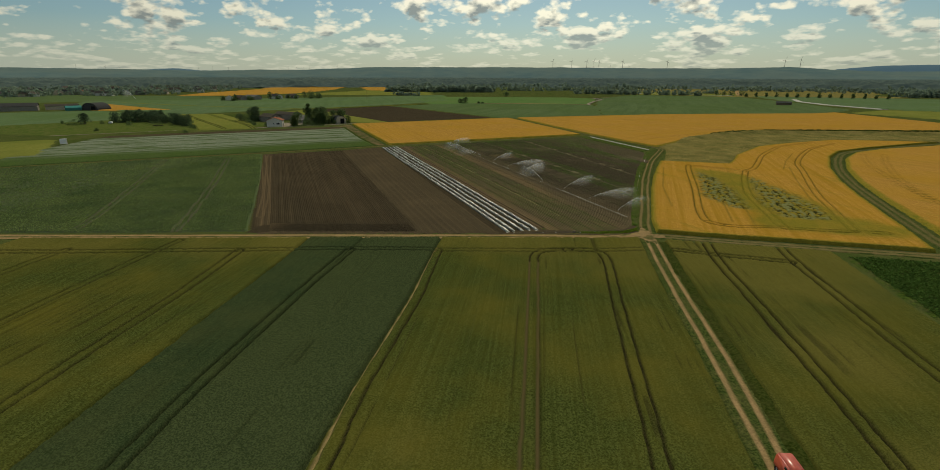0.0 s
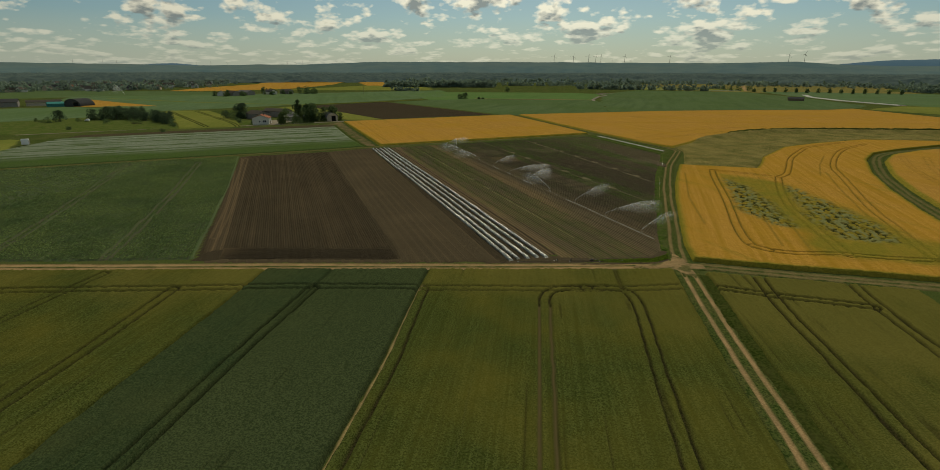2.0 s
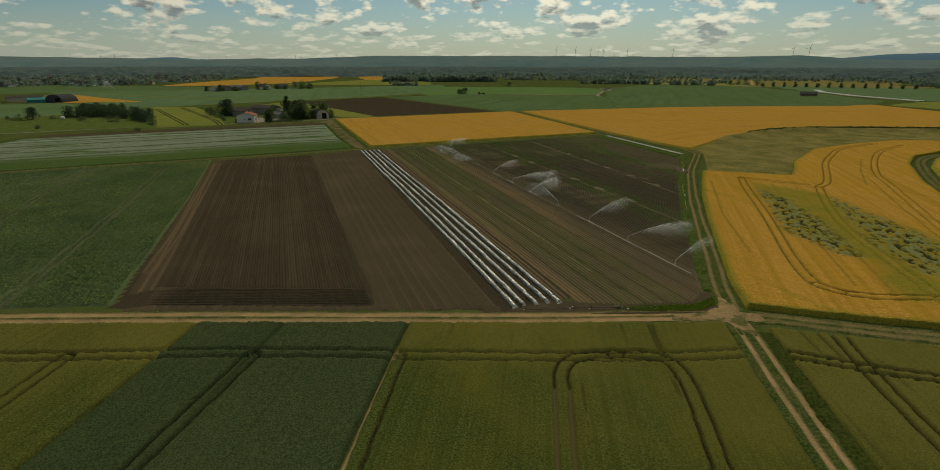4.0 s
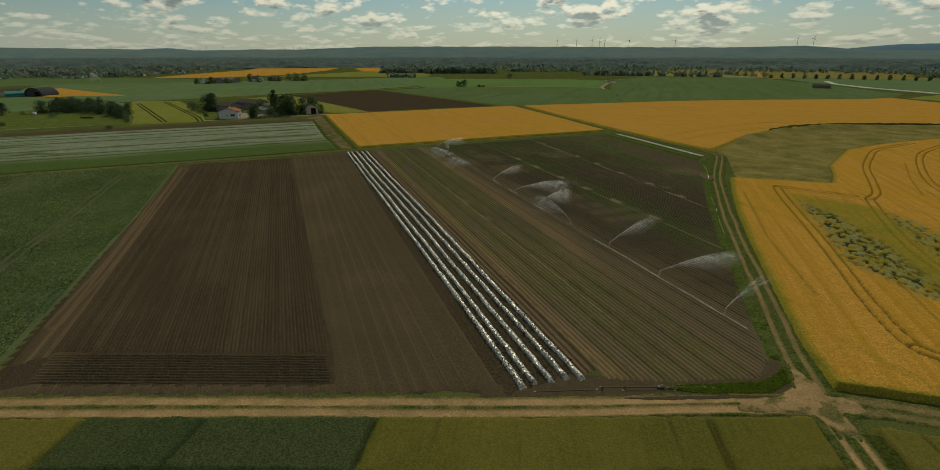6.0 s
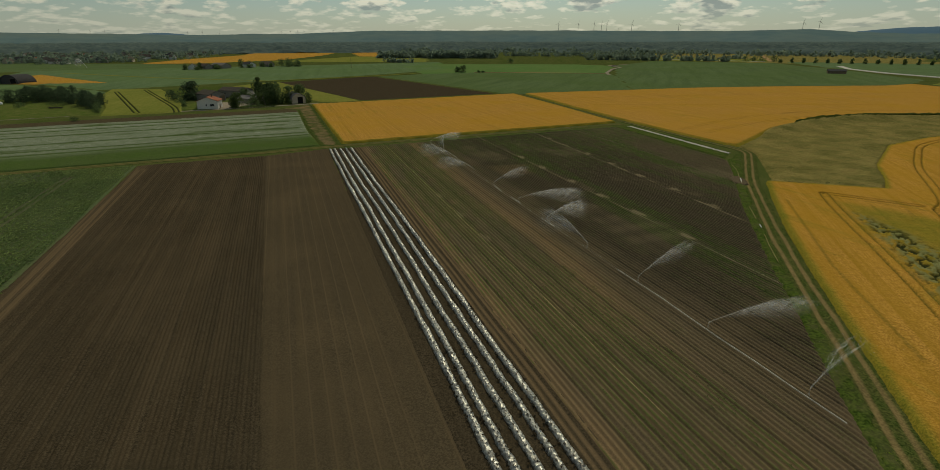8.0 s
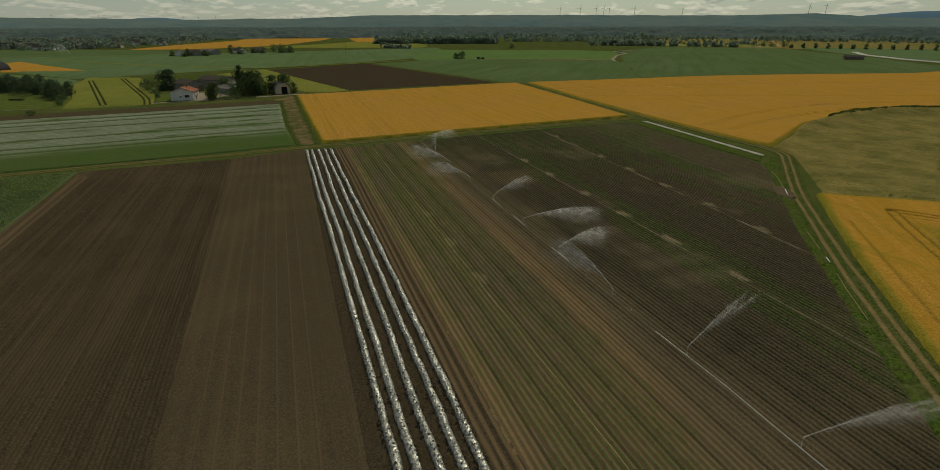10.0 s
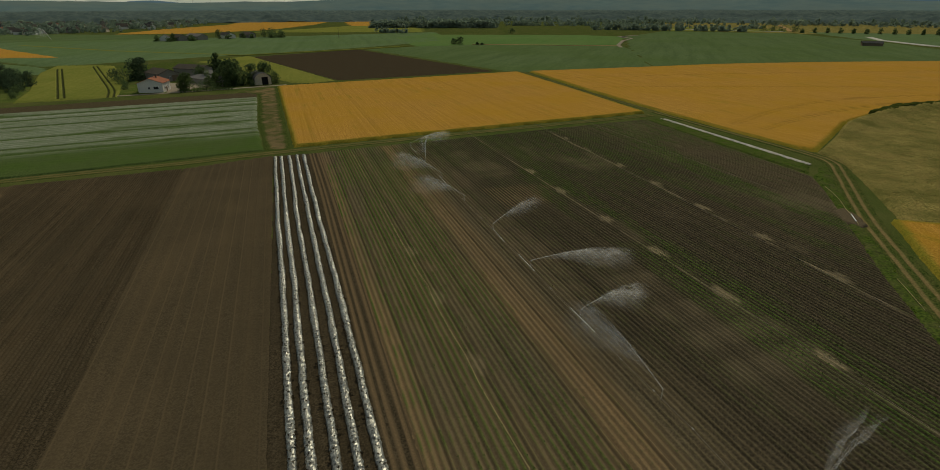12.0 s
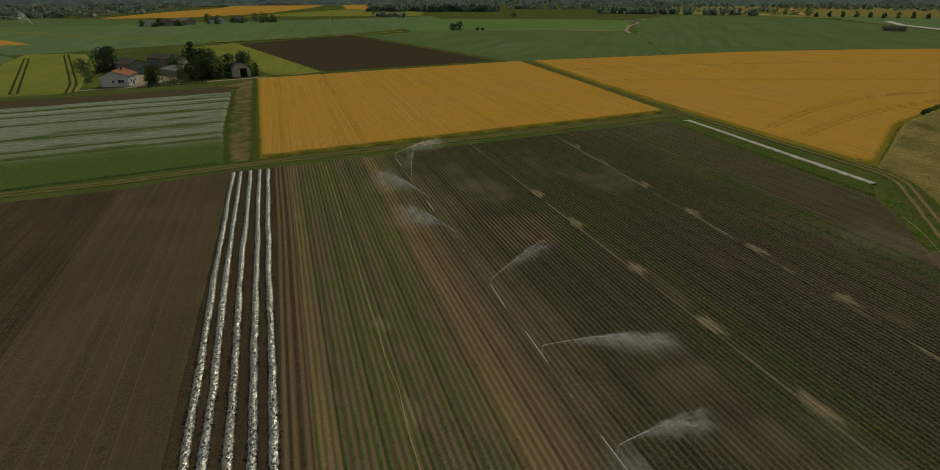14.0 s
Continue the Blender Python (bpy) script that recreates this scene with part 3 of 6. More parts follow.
    V = np.stack([X.ravel(), Y.ravel(), h.ravel() - .5], 1)
    tagged(new(name, mesh_of(name, V, F, material, smooth=True)), label, "hills", kind="structure")


# the ridges' blue is haze held in their glowing materials
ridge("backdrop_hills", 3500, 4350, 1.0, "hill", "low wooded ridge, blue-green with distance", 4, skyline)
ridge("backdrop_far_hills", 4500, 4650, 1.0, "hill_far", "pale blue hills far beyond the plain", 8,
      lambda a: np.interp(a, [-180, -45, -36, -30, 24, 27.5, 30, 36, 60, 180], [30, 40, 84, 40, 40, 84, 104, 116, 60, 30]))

# ---------------------------------------------------------------- tracks
ROAD = [(-420, -60), (-84, -16.9), (-48, -11.75), (-23, -8.45), (8, -4.6), (27, -1.5), (38.5, -.1), (41, .2)]
TRACK_S = [(41.3, .4), (41.2, -7), (40.6, -20), (40.0, -41), (39.8, -56), (39.4, -66), (38.9, -76), (38.6, -82), (38, -95), (36, -150), (31, -240)]
TRACK_N = [(41.3, .2), (42.4, 10), (43.7, 17), (46.1, 29), (51.2, 57), (56.6, 83), (61.3, 103), (66, 122), (71, 138), (77, 156), (80.2, 168), (77, 179), (64, 206), (48, 238)]
TRACK_E = [(41.3, .3), (47, .3), (53.3, -.8), (63, -2.3), (80, -4.5), (104, -7.6), (170, -16.5)]


def track(name, pts, width, label, step=.3, sand=1.0, gauge=2.0, green=.5, half=.45):
    pts = bend(pts)

    def shape(X, Y, d):
        c = line_dist(X, Y, pts) + (fbm(X, Y, .12, 4) - .5) * .5
        r = 1 - smooth01(np.abs(c - gauge / 2), half * .7, half * 1.5 + .1)
        r = r * (.8 + .2 * smooth01(fbm(X, Y, .25, 12), .25, .5))
        worn = np.clip(r * sand, 0, 1)
        veg = (1 - worn) * green + (1 - worn) * (1 - green) * smooth01(fbm(X, Y, .7, 2), .4, .6)
        z = .03 + .09 * veg * (.6 + .6 * vnoise(X, Y, 1.3, 5)) - .02 * r
        return z, {"verge": veg, "dirt": np.clip((1 - sand) + .35 * smooth01(fbm(X, Y, .4, 31), .45, .7), 0, 1) * (1 - veg)}
    P = np.array(pts, float)
    T = np.gradient(P, axis=0)
    T /= np.linalg.norm(T, axis=1, keepdims=True)
    Nn = np.stack([-T[:, 1], T[:, 0]], 1) * width / 2
    poly = [tuple(p) for p in np.concatenate([P + Nn, (P - Nn)[::-1]])]
    return field(name, poly, (step, step), .1, "sand", label, shape=shape, kind="structure", category="track", edge=.3)


track("road_1", [(-190, -30.5)] + ROAD[1:], 4.4, "sandy farm track with grass growing between two wheel ruts", .22, green=.75, half=.55)
track("road_2", TRACK_S, 5.0, "sandy farm track between cereal fields, two bare wheel ruts", .2, green=.92, half=.27, gauge=1.9)
track("road_3", TRACK_N, 5.0, "rutted farm track beside the irrigated field", .22, sand=.6, green=.92, half=.26, gauge=1.9)
track("road_4", TRACK_E, 4.6, "grassy brown field track with faint ruts", .3, sand=.45, green=.75)
track("road_5", [(48, 238), (21, 298), (-9.5, 371), (-14.5, 382)], 3.6, "grassy green field path between ripe cereals", .5, sand=.25, green=.95)
track("road_6", [(-222, 61), (-180, 90), (-156, 105), (-131, 121.5), (-111.6, 133.9), (-92.7, 145), (-70.5, 160.6), (-19, 192.5), (45, 231)], 4.2,
      "grassy farm path along the field ends", .4, sand=.3, green=.9)

field("track_crossing", [(31, -2.4), (31, .3), (37, 1.9), (39.4, 4.2), (40.4, 8), (43.0, 8), (43.0, 2.6), (46, 1.3), (46, -.9), (43.2, -2.0), (42.8, -6), (39.6, -6), (38.8, -2.8)],
      (.22, .22), .1, "sand", "sandy crossing of farm tracks, worn bare by wheels", kind="structure", category="track", edge=1.4, rough_edge=1.6,
      shape=lambda X, Y, d: (.15 + .03 * vnoise(X, Y, 1.2, 3), {"verge": np.clip(1 - smooth01(d, .1, .8), 0, 1) * .8 + .7 * smooth01(fbm(X, Y, .6, 61), .5, .62),
                                                               "dirt": .25 + .4 * smooth01(fbm(X, Y, .35, 67), .4, .65)}))

# ---------------------------------------------------------------- cereals south of the track
TRAMS_F1 = [[(-91.1, -30), (-91.6, -44), (-90, -112)], [(-70.6, -20), (-70.9, -29), (-71, -38), (-70.8, -60), (-69, -112)], [(-52.6, -25), (-50.4, -49), (-50.0, -65), (-49.3, -80), (-48, -112)]]
HEAD = [(-230, -50), (-104.6, -33), (-78, -28.9), (-52.6, -24.7), (-26.4, -20.6), (-1.2, -18), (14, -16.2), (29.2, -14.2), (39, -12.0)]
TRAM_F2 = [[(-28.0, -21.5), (-28.9, -46), (-28.9, -66), (-28.8, -80), (-28.1, -92), (-27.5, -112)]]
TRAM_A = [(21, -14.6), (17.0, -15.4), (14.3, -17.4), (13.2, -21), (13.2, -26), (13.2, -60), (13.1, -86), (12.9, -112)]
TRAM_B = [(20.5, -14.6), (25.2, -14.4), (27.8, -16), (28.7, -20), (28.7, -26), (28.0, -40), (27.4, -57), (26.9, -75), (26.5, -84), (25.5, -112)]
PATH_M = [(-8.4, -19), (-7.9, -34), (-7.5, -46), (-8.2, -72), (-8.1, -80), (-7.6, -88), (-7.4, -112)]


def cereal_shape(lines, height, seed, straw=None, half=.30, depth=.82, gauge=1.85, paler=None):
    def shape(X, Y, d):
        r = ruts(X, Y, [q for q in lines if q is not HEAD], gauge, half)
        near = np.exp(-np.maximum(np.interp(X, *np.array(HEAD).T) - Y, 0) / 16)
        if HEAD in lines:
            r = np.maximum(r, .85 * ruts(X, Y, [HEAD], 2.0, .23))
        rows = .03 * np.sin(X * 6.283 / 1.2)
        tall = height * (.80 + .22 * fbm(X, Y, .09, seed) + .08 * (vnoise(X, Y * .4, 1.6, seed) - .5)) + rows
        tall = tall + np.random.default_rng(seed).normal(0, .04, X.shape)
        gaps = smooth01(vnoise(X, Y * .006, 2.6, seed + 40), .80, .92) * smooth01(fbm(X, Y, .12, seed + 44), .40, .6)   # missed drill rows
        tall = tall * (1 - .45 * gaps)
        z = tall * (1 - depth * r)
        tone = smooth01(fbm(X, Y, .035, seed + 9) + .30 * near + .10 * (fbm(X, Y * .2, .4, seed + 13) - .5), .52, .82) * .8
        if paler is not None:                             # the stand beyond that line is lighter
            tone = np.maximum(tone * .5, smooth01(X, paler - .8, paler + .8) * (.55 + .45 * fbm(X, Y, .06, seed + 17)))
        a = {"rut": np.maximum(r, .5 * gaps), "gold": np.clip(tone, 0, 1)}
        for ln, k in straw or ():
            a["straw"] = np.maximum(a.get("straw", 0), k * (1 - smooth01(line_dist(X, Y, bend(ln)), .25, .6)) * r)
        return z, a
    return shape


road_s = lambda x: float(np.interp(x, [-420, -84, -48, -23, 8, 27, 38.5], [-62.6, -19.2, -13.9, -10.5, -6.7, -3.8, -2.6]))
field("barley_field", [(-110, road_s(-110)), (-84, road_s(-84)), (-41.2, road_s(-41.2)), (-40.3, -30), (-39.9, -47), (-39.6, -64), (-39.0, -80), (-37.8, -112), (-110, -112)],
      (.21, .42), .8, "barley", "yellow-green barley with dark double tramlines", shape=cereal_shape(TRAMS_F1 + [HEAD], .75, 1), category="cereal field")
field("wheat_field", [(-41.2, road_s(-41.2)), (-9.4, road_s(-9.4)), (-9.4, -19), (-8.9, -46), (-9.4, -74), (-9.2, -112), (-37.8, -112), (-39.0, -80), (-39.6, -64), (-39.9, -47), (-40.3, -30)],
      (.21, .42), .85, "wheat", "dense blue-green wheat with one pair of tramlines", shape=cereal_shape(TRAM_F2 + [HEAD], .85, 2, paler=-27.6), category="cereal field")
field("barley_field", [(-9.4, road_s(-9.4)), (38.8, road_s(38.5)), (38.7, -8), (38.1, -20), (37.5, -41), (37.3, -56), (36.9, -66), (36.1, -82), (34.6, -112), (-9.2, -112), (-9.4, -74), (-8.9, -46), (-9.4, -19)],
      (.21, .42), .8, "barley", "yellow-green barley with curving tramlines and faint drill rows",
      shape=cereal_shape([HEAD, TRAM_A, TRAM_B, PATH_M], .75, 3, [([(-9.1, -17), (-8.9, -34), (-8.5, -46), (-9.2, -72), (-9.0, -80), (-8.6, -88), (-8.4, -112)], 1),
                                                           ([(12.3, -24), (12.3, -60), (12.1, -112)], .3), ([(14.1, -24), (14.1, -60), (13.8, -112)], .3)], .22, .6, 1.8), category="cereal field")
field("barley_field", [(44.6, -3.6), (62, -5.6), (80, -7.9), (78.6, -29), (77.8, -44), (74, -95), (69, -112), (40.4, -112), (41.8, -82), (42.4, -66), (43.0, -41), (43.7, -20)],
      (.21, .42), .8, "barley", "olive-green barley beside the sandy track",
      shape=cereal_shape([[(53.7, -4.5), (52.3, -20), (52.0, -35), (51.6, -50), (51.2, -64), (50.5, -80), (49, -112)], [(69.7, -6), (68.4, -17.5), (67.7, -36), (67.0, -50), (66.7, -62), (65, -112)],
                          [(44, -11.8), (52, -14.0), (58, -15.2), (67.4, -17.2)]], .75, 4), category="cereal field")

SOUTH = -111.6


def southern_strip(x0, x1, material, label):
    field("cereal_strip", [(x0, SOUTH), (x1, SOUTH), (x1 - 5, -240), (x0 - 5, -240)], (4, 4), .75, material, label, category="cereal field", rough_edge=0, edge=.1)


southern_strip(-110, -38.7, "barley", "yellow-green barley running on behind")
southern_strip(-38.3, -10.6, "wheat", "blue-green wheat running on behind")
southern_strip(-10.2, 30, "barley", "yellow-green barley running on behind")
southern_strip(36.6, 72, "barley", "olive-green barley running on behind")


def beet_field():
    poly = [(81.6, -10.2), (130, -16), (180, -22), (170, -112), (75, -112), (79, -44), (79.9, -29)]
    def shape(X, Y, d):
        return .25 + .12 * np.sin(X * 6.283 / .5) + .1 * vnoise(X, Y, 2, 3), {}
    field("beet_field", poly, (.8, .8), .3, "weedy", "dark soil under leafy beet plants", shape=shape, category="beet field")
    xs, ys = np.meshgrid(np.arange(78, 118, .55), np.arange(-55, -10, .6), indexing="ij")
    g = np.random.default_rng(5)
    X, Y = (xs + g.normal(0, .08, xs.shape)).ravel(), (ys + g.normal(0, .12, xs.shape)).ravel()
    k = inside_dist(X, Y, poly) > .8
    X, Y = X[k], Y[k]
    tagged(new("beet_plants", mesh_of("beet_plants", *tufts(X, Y, np.full(X.shape, .2), .5 + 0 * X, 5, .8, 3), "beet")),
           "lush dark green beet plants in rows", "beet", kind="stuff")


beet_field()

# ---------------------------------------------------------------- vegetables and bare soil north of the track
road_n = lambda x: float(np.interp(x, [-420, -84, -48, -23, 8, 27, 38.5], [-57.5, -14.4, -9.4, -6.2, -2.3, .7, 2.0]))


def ploughed(X, Y, d):
    r = (X - O[0]) * W[0] + (Y - O[1]) * W[1]
    s = (X - O[0]) * U[0] + (Y - O[1]) * U[1]
    z = .10 + .06 * np.sin(r * 6.283 / .52) + .04 * np.sin(r * 6.283 / 2.08) + .10 * (vnoise(X, Y, 1.7, 3) - .5) + .06 * (vnoise(X, Y, .5, 7) - .5)
    edge = 1 - smooth01(line_dist(X, Y, [(-123, 121), (-70, 14.5), (-58.5, -8)]), 1.5, 7)
    wheel = ruts(X, Y, [[(-121, 117), (-100, 78), (-77.4, 35), (-64, 6)], [(-117, 115), (-92, 65), (-67, 15.5), (-57, -5)]], 1.8, .3)
    k = np.floor(r / .52 + .5)
    tone = fract(np.sin(k * 12.9898) * 43758.5453) * .7 + .3 * vnoise(s, k * 3.7, .05, 19)
    z = z + .05 * (tone - .5) + np.random.default_rng(4).normal(0, .03, X.shape)
    return z * (1 - .6 * edge), {"dry": np.clip(.2 * edge + .38 * wheel + .14 * smooth01(tone, .5, .9) + .07 * smooth01(fbm(X, Y, .05, 23), .5, .7), 0, 1)}


field("bare_soil", [(-121.5, 120), (-89, 138.5), (-72, 154), (5, -2.4), (-20, -5.4), (-59, -10.6)], (1, 1), -.025, "soil_dark", "bare brown soil under the ploughed beds",
      category="bare field", kind="structure", rough_edge=0)
field("ploughed_field", [(-123, 121), (-89.5, 140.4), (-19.7, 3.6), (-55.8, -.5), (-60.0, -5.2)], (.13, .9), .1, "soil_dark",
      "dark brown ploughed soil with fine ridges", angle=-ROW, shape=ploughed, category="bare field", kind="structure")


def cross_ridges(X, Y, d):
    q = Y - .118 * X
    return .10 + .10 * np.sin(q * 6.283 / .62) + .12 * (vnoise(X, Y, 1.5, 5) - .5), {"dry": .5 * smooth01(-X, 50, 58)}


field("ploughed_headland", [(-57.5, -.9), (-19.9, 3.3), (-16.6, -3.0), (-54.5, -7.8)], (.5, .15), .1, "soil_dark",
      "dark brown headland ploughed crosswise", angle=6.7, shape=cross_ridges, category="bare field", kind="structure")


def levelled(X, Y, d):
    r = (X - O[0]) * W[0] + (Y - O[1]) * W[1]
    return .06 + .02 * np.sin(r * 6.283 / 2.0) + .03 * (vnoise(X, Y, 1.1, 6) - .5) - .06 * smooth01(np.cos(r * 6.283 / 1.9), .93, 1), {
        "dry": np.clip(.26 * smooth01(np.cos((r - .22) * 6.283 / 1.9), .955, .99) + .08 * smooth01(fbm(X, Y, .07, 14), .5, .7), 0, 1)}


field("levelled_field", [(-89.5, 140.4), (-72.4, 156), (4.2, -1.8), (-15, -5.0), (-58, -10.8), (-54.5, -8.0), (-16.6, -3.2), (-19.5, 3.4)], (.16, .9), .08, "soil",
      "smooth brown soil rolled into broad beds", angle=-ROW, shape=levelled, category="bare field", kind="structure")


def cabbage_field():
    poly = [(-123.6, 121), (-92, 59.5), (-70.6, 14.6), (-59.6, -8.9), (-84, -13.2), (-190, -27.5), (-230, 56), (-212, 66), (-156, 102.5)]
    lines = [[(-131.5, 103), (-111, 62), (-100, 39), (-84.5, 5), (-78, -11)], [(-158, 95), (-120, 22), (-104, -12)]]
    def shape(X, Y, d):
        m = ruts(X, Y, lines, 1.7, .35)
        r = (X - O[0]) * W[0] + (Y - O[1]) * W[1]
        return (.16 + .08 * np.sin(r * 6.283 / .62) + .1 * vnoise(X, Y, 1.2, 3)) * (1 - .8 * m), {"rut": np.maximum(m * .8, .55 * smooth01(-np.sin(r * 6.283 / .62), .2, .8))}
    field("cabbage_field", poly, (.4, .8), .2, "cabbage_bed", "soil bed between green cabbage rows", angle=-ROW, shape=shape, category="vegetable field")
    g = np.random.default_rng(3)
    s, r = np.meshgrid(np.arange(-40, 168, .52), np.arange(-205, -48, .62), indexing="ij")
    s, r = (s + g.normal(0, .08, s.shape)).ravel(), (r + g.normal(0, .05, s.shape)).ravel()
    X, Y = O[0] + s * U[0] + r * W[0], O[1] + s * U[1] + r * W[1]
    k = (inside_dist(X, Y, poly) > .5) & (ruts(X, Y, lines, 1.7, .35) < .4) & (g.uniform(size=X.shape) < np.where(X < -140, .5, .9)) & (X > -215)
    X, Y = X[k], Y[k]
    size = .30 + .12 * vnoise(X, Y, .15, 4)
    tagged(new("cabbage_plants", mesh_of("cabbage_plants", *tufts(X, Y, np.full(X.shape, .18), size * 1.08, 3, .7, 9), "cabbage")),
           "grey-green cabbage plants in long rows", "cabbage", kind="stuff")


cabbage_field()


def fleece_shape(X, Y, d):
    w = X * .834 + Y * .552                     # along the beds
    q = -X * .552 + Y * .834 + .0 * w           # across them
    sep = np.zeros(X.shape)
    for c in (203, 210.5, 225.5, 247.5, 262, 272):
        sep = np.maximum(sep, 1 - smooth01(np.abs(q - c + 1.2 * (fbm(w, q, .04, 7) - .5)), .8, 1.7))
    cover = smooth01(q + 10 * (fbm(w, q * 2, .03, 5) - .5), 192, 212)
    fine = vnoise(w * .35, q, 2.2, 8)
    stripe = .5 + .5 * np.cos(q * 6.283 / 2.9 + 2.0 * (fbm(w, q, .05, 27) - .5))
    patch = fbm(w * .3, q, .22, 12)
    net = cover * (.72 + .28 * smooth01(stripe, .25, .8)) * (.45 + .55 * fine) * smooth01(patch, .12, .5) * (1 - .97 * sep)
    net = np.maximum(net, .95 * (1 - smooth01(np.abs(q - 267.5), .9, 1.6)))
    z = .12 + .22 * (1 - sep) * (.8 + .2 * stripe) + .10 * vnoise(X, Y, 1.5, 2)
    soil = smooth01(q + 1.5 * (fbm(w, q, .2, 3) - .5), 281.5, 283.5)
    return z * (1 - .8 * soil), {"net": np.clip(net * (1 - soil), 0, 1), "soil": soil}


field("fleece_covered_field", [(-77.8, 160.6), (-98.6, 196.4), (-133.2, 263), (-140, 268), (-172, 247), (-205, 225), (-262, 185), (-240, 96), (-222, 65), (-156, 109), (-121, 130.6)],
      (.7, .42), .3, "fleece_bed", "green vegetables in beds partly under whitish fleece", angle=33.5, shape=fleece_shape, category="vegetable field")
field("field_path", [(-77.4, 160.5), (-98, 196.4), (-132.6, 263), (-146, 268), (-137, 291), (-135, 288), (-71.2, 165), (-71.6, 162)], (.5, .5), .08, "sand",
      "worn brown grassy path beside ripe cereal", shape=lambda X, Y, d: (.05 + .05 * vnoise(X, Y, 1, 2), {
          "dirt": .8 + .2 * smooth01(fbm(X, Y, .2, 5), .3, .6) * (d > -1), "verge": np.clip(1 - smooth01(d, .6, 2.4) + .75 * smooth01(fbm(X, Y, .35, 8), .25, .7), 0, 1)}),
      category="track", kind="structure")

# ---------------------------------------------------------------- irrigated rows
IRR = [(17.0, 2.0), (25.5, 2.4), (36, 4.6), (39, 9.5), (41, 21.8), (44.8, 41.7), (48.8, 63.6), (55.5, 96.6), (63, 126), (67, 142), (69, 153), (41, 221.5), (37, 220), (-60.5, 161)]
ROW_STEP = .75
LINE_3 = ([60, 85, 135, 180], [80.6, 82.6, 85.4, 87])        # the third pipe's way across the rows
WORN = [(q, 60.9) for q in (137, 120.5, 102, 86.3, 70.8, 54)] + [(q, 0) for q in (167, 151.6, 134.2, 118, 101, 85, 69)] + [(q, 21.2) for q in (83.8, 67.5, 100)]


def irrigated(X, Y, d):
    s, r = (X - O[0]) * U[0] + (Y - O[1]) * U[1], (X - O[0]) * W[0] + (Y - O[1]) * W[1]
    n = fbm(X, Y, .05, 11)
    n2 = fbm(s, r * 5, .03, 21)
    z = .17 + .12 * np.cos(r * 6.283 / ROW_STEP) + .03 * (vnoise(s * .25, r, 1.4, 2) - .5)
    dry = smooth01(np.abs(r - 32.3 + 3 * (n2 - .5)), 4.4, 1.0) * (.6 + .7 * vnoise(s * .12, r * 3, .6, 29)) * smooth01(s, 15, 60) + .28 * smooth01(-s + .2 * r, -40, 10) + .8 * smooth01(-r, -16, -12) + .45 * smooth01(-r, -34, -28) * smooth01(n2, .25, .6)
    dry = np.clip(dry * (.4 + n) + .18 * smooth01(np.cos(r * 6.283 / ROW_STEP), .3, .95), 0, 1)
    wet = (.72 + .28 * smooth01(fbm(X, Y, .035, 91), .38, .58)) * smooth01(r + 16 * (n - .5), 38, 47) * (1 - .75 * smooth01(r, 92, 112)) * (.8 + .2 * smooth01(s, 10, 50))
    bands = np.zeros(X.shape)
    for c, wd, k in ((19.5, 2.6, .9), (26.5, 2.2, .8), (59, 3.4, .85), (64, 2.8, .8), (103 + .09 * (s - 110).clip(0, 90), 2.8, 1.1), (91, 2.0, .4)):
        bands = np.maximum(bands, k * (1 - smooth01(np.abs(r - c + 3 * (n2 - .5)), wd * .5, wd * 1.5)))
    ridge_ = smooth01(np.cos(r * 6.283 / ROW_STEP), -.2, .6)
    k = np.floor(r / ROW_STEP + .5)
    tone = fract(np.sin(k * 12.9898) * 43758.5453) * .6 + .4 * vnoise(s, k * 7.3, .03, 17)
    wheel = (np.mod(k, 5) == 0) * (1 - ridge_)
    dry = np.clip(dry + .16 * (tone - .45) * ridge_, 0, 1)
    wet = np.clip(wet * (.8 + .35 * tone) * (1 - .38 * smooth01(np.cos(r * 6.283 / ROW_STEP), .1, .9)) + .5 * wheel, 0, 1)
    z = z - .06 * wheel
    speck = smooth01(vnoise(s, k * 5.1, .45, 23), .3, .7)
    green = np.clip(bands * ridge_ * smooth01(n2 + .25 * n, .38, .62) * 1.1 * (.45 + .55 * speck) + .6 * ridge_ * (.4 + .6 * speck) * smooth01(s + 30 * (n - .5), 105, 150) * smooth01(n2 + .4 * n, .32, .68) + .24 * ridge_ * speck * smooth01(n2 + .3 * (tone - .5), .42, .62) + .9 * ridge_ * (.3 + .7 * speck) * smooth01(.4 * tone + n2, .38, .72) * smooth01(-r, -32, -29), 0, 1)
    tufty = smooth01(fbm(s * .25, r, .22, 63, 4), .46, .68)
    green = np.maximum(green, ridge_ * (.5 + .5 * speck) * (.5 + .5 * tufty) * np.where(r < 31, .95 * smooth01(r, 15, 18) * smooth01(-r, -31, -28), .12 + .75 * smooth01(s + 20 * (n - .5), 125, 165)))
    green = green * np.where(r < 33, .72 + .28 * smooth01(s + 40 * (n - .5), 55, 115), 1.0)
    pale = np.zeros(X.shape)
    third = np.interp(s, *LINE_3)
    for c, k in ((60.9, .5), (third, .7)):
        pale = np.maximum(pale, (1 - smooth01(np.abs(r - c), .10, .45)) * smooth01(fbm(s, r, .09, 41), .36, .62) * k)
    stripe = .35 + .65 * smooth01(-np.cos(r * 6.283 / ROW_STEP), -.6, .4)
    for s0, c in WORN:                                   # dry trampled spots round the idle sprinkler stands
        c = np.interp(s0, *LINE_3) if c == 0 else c
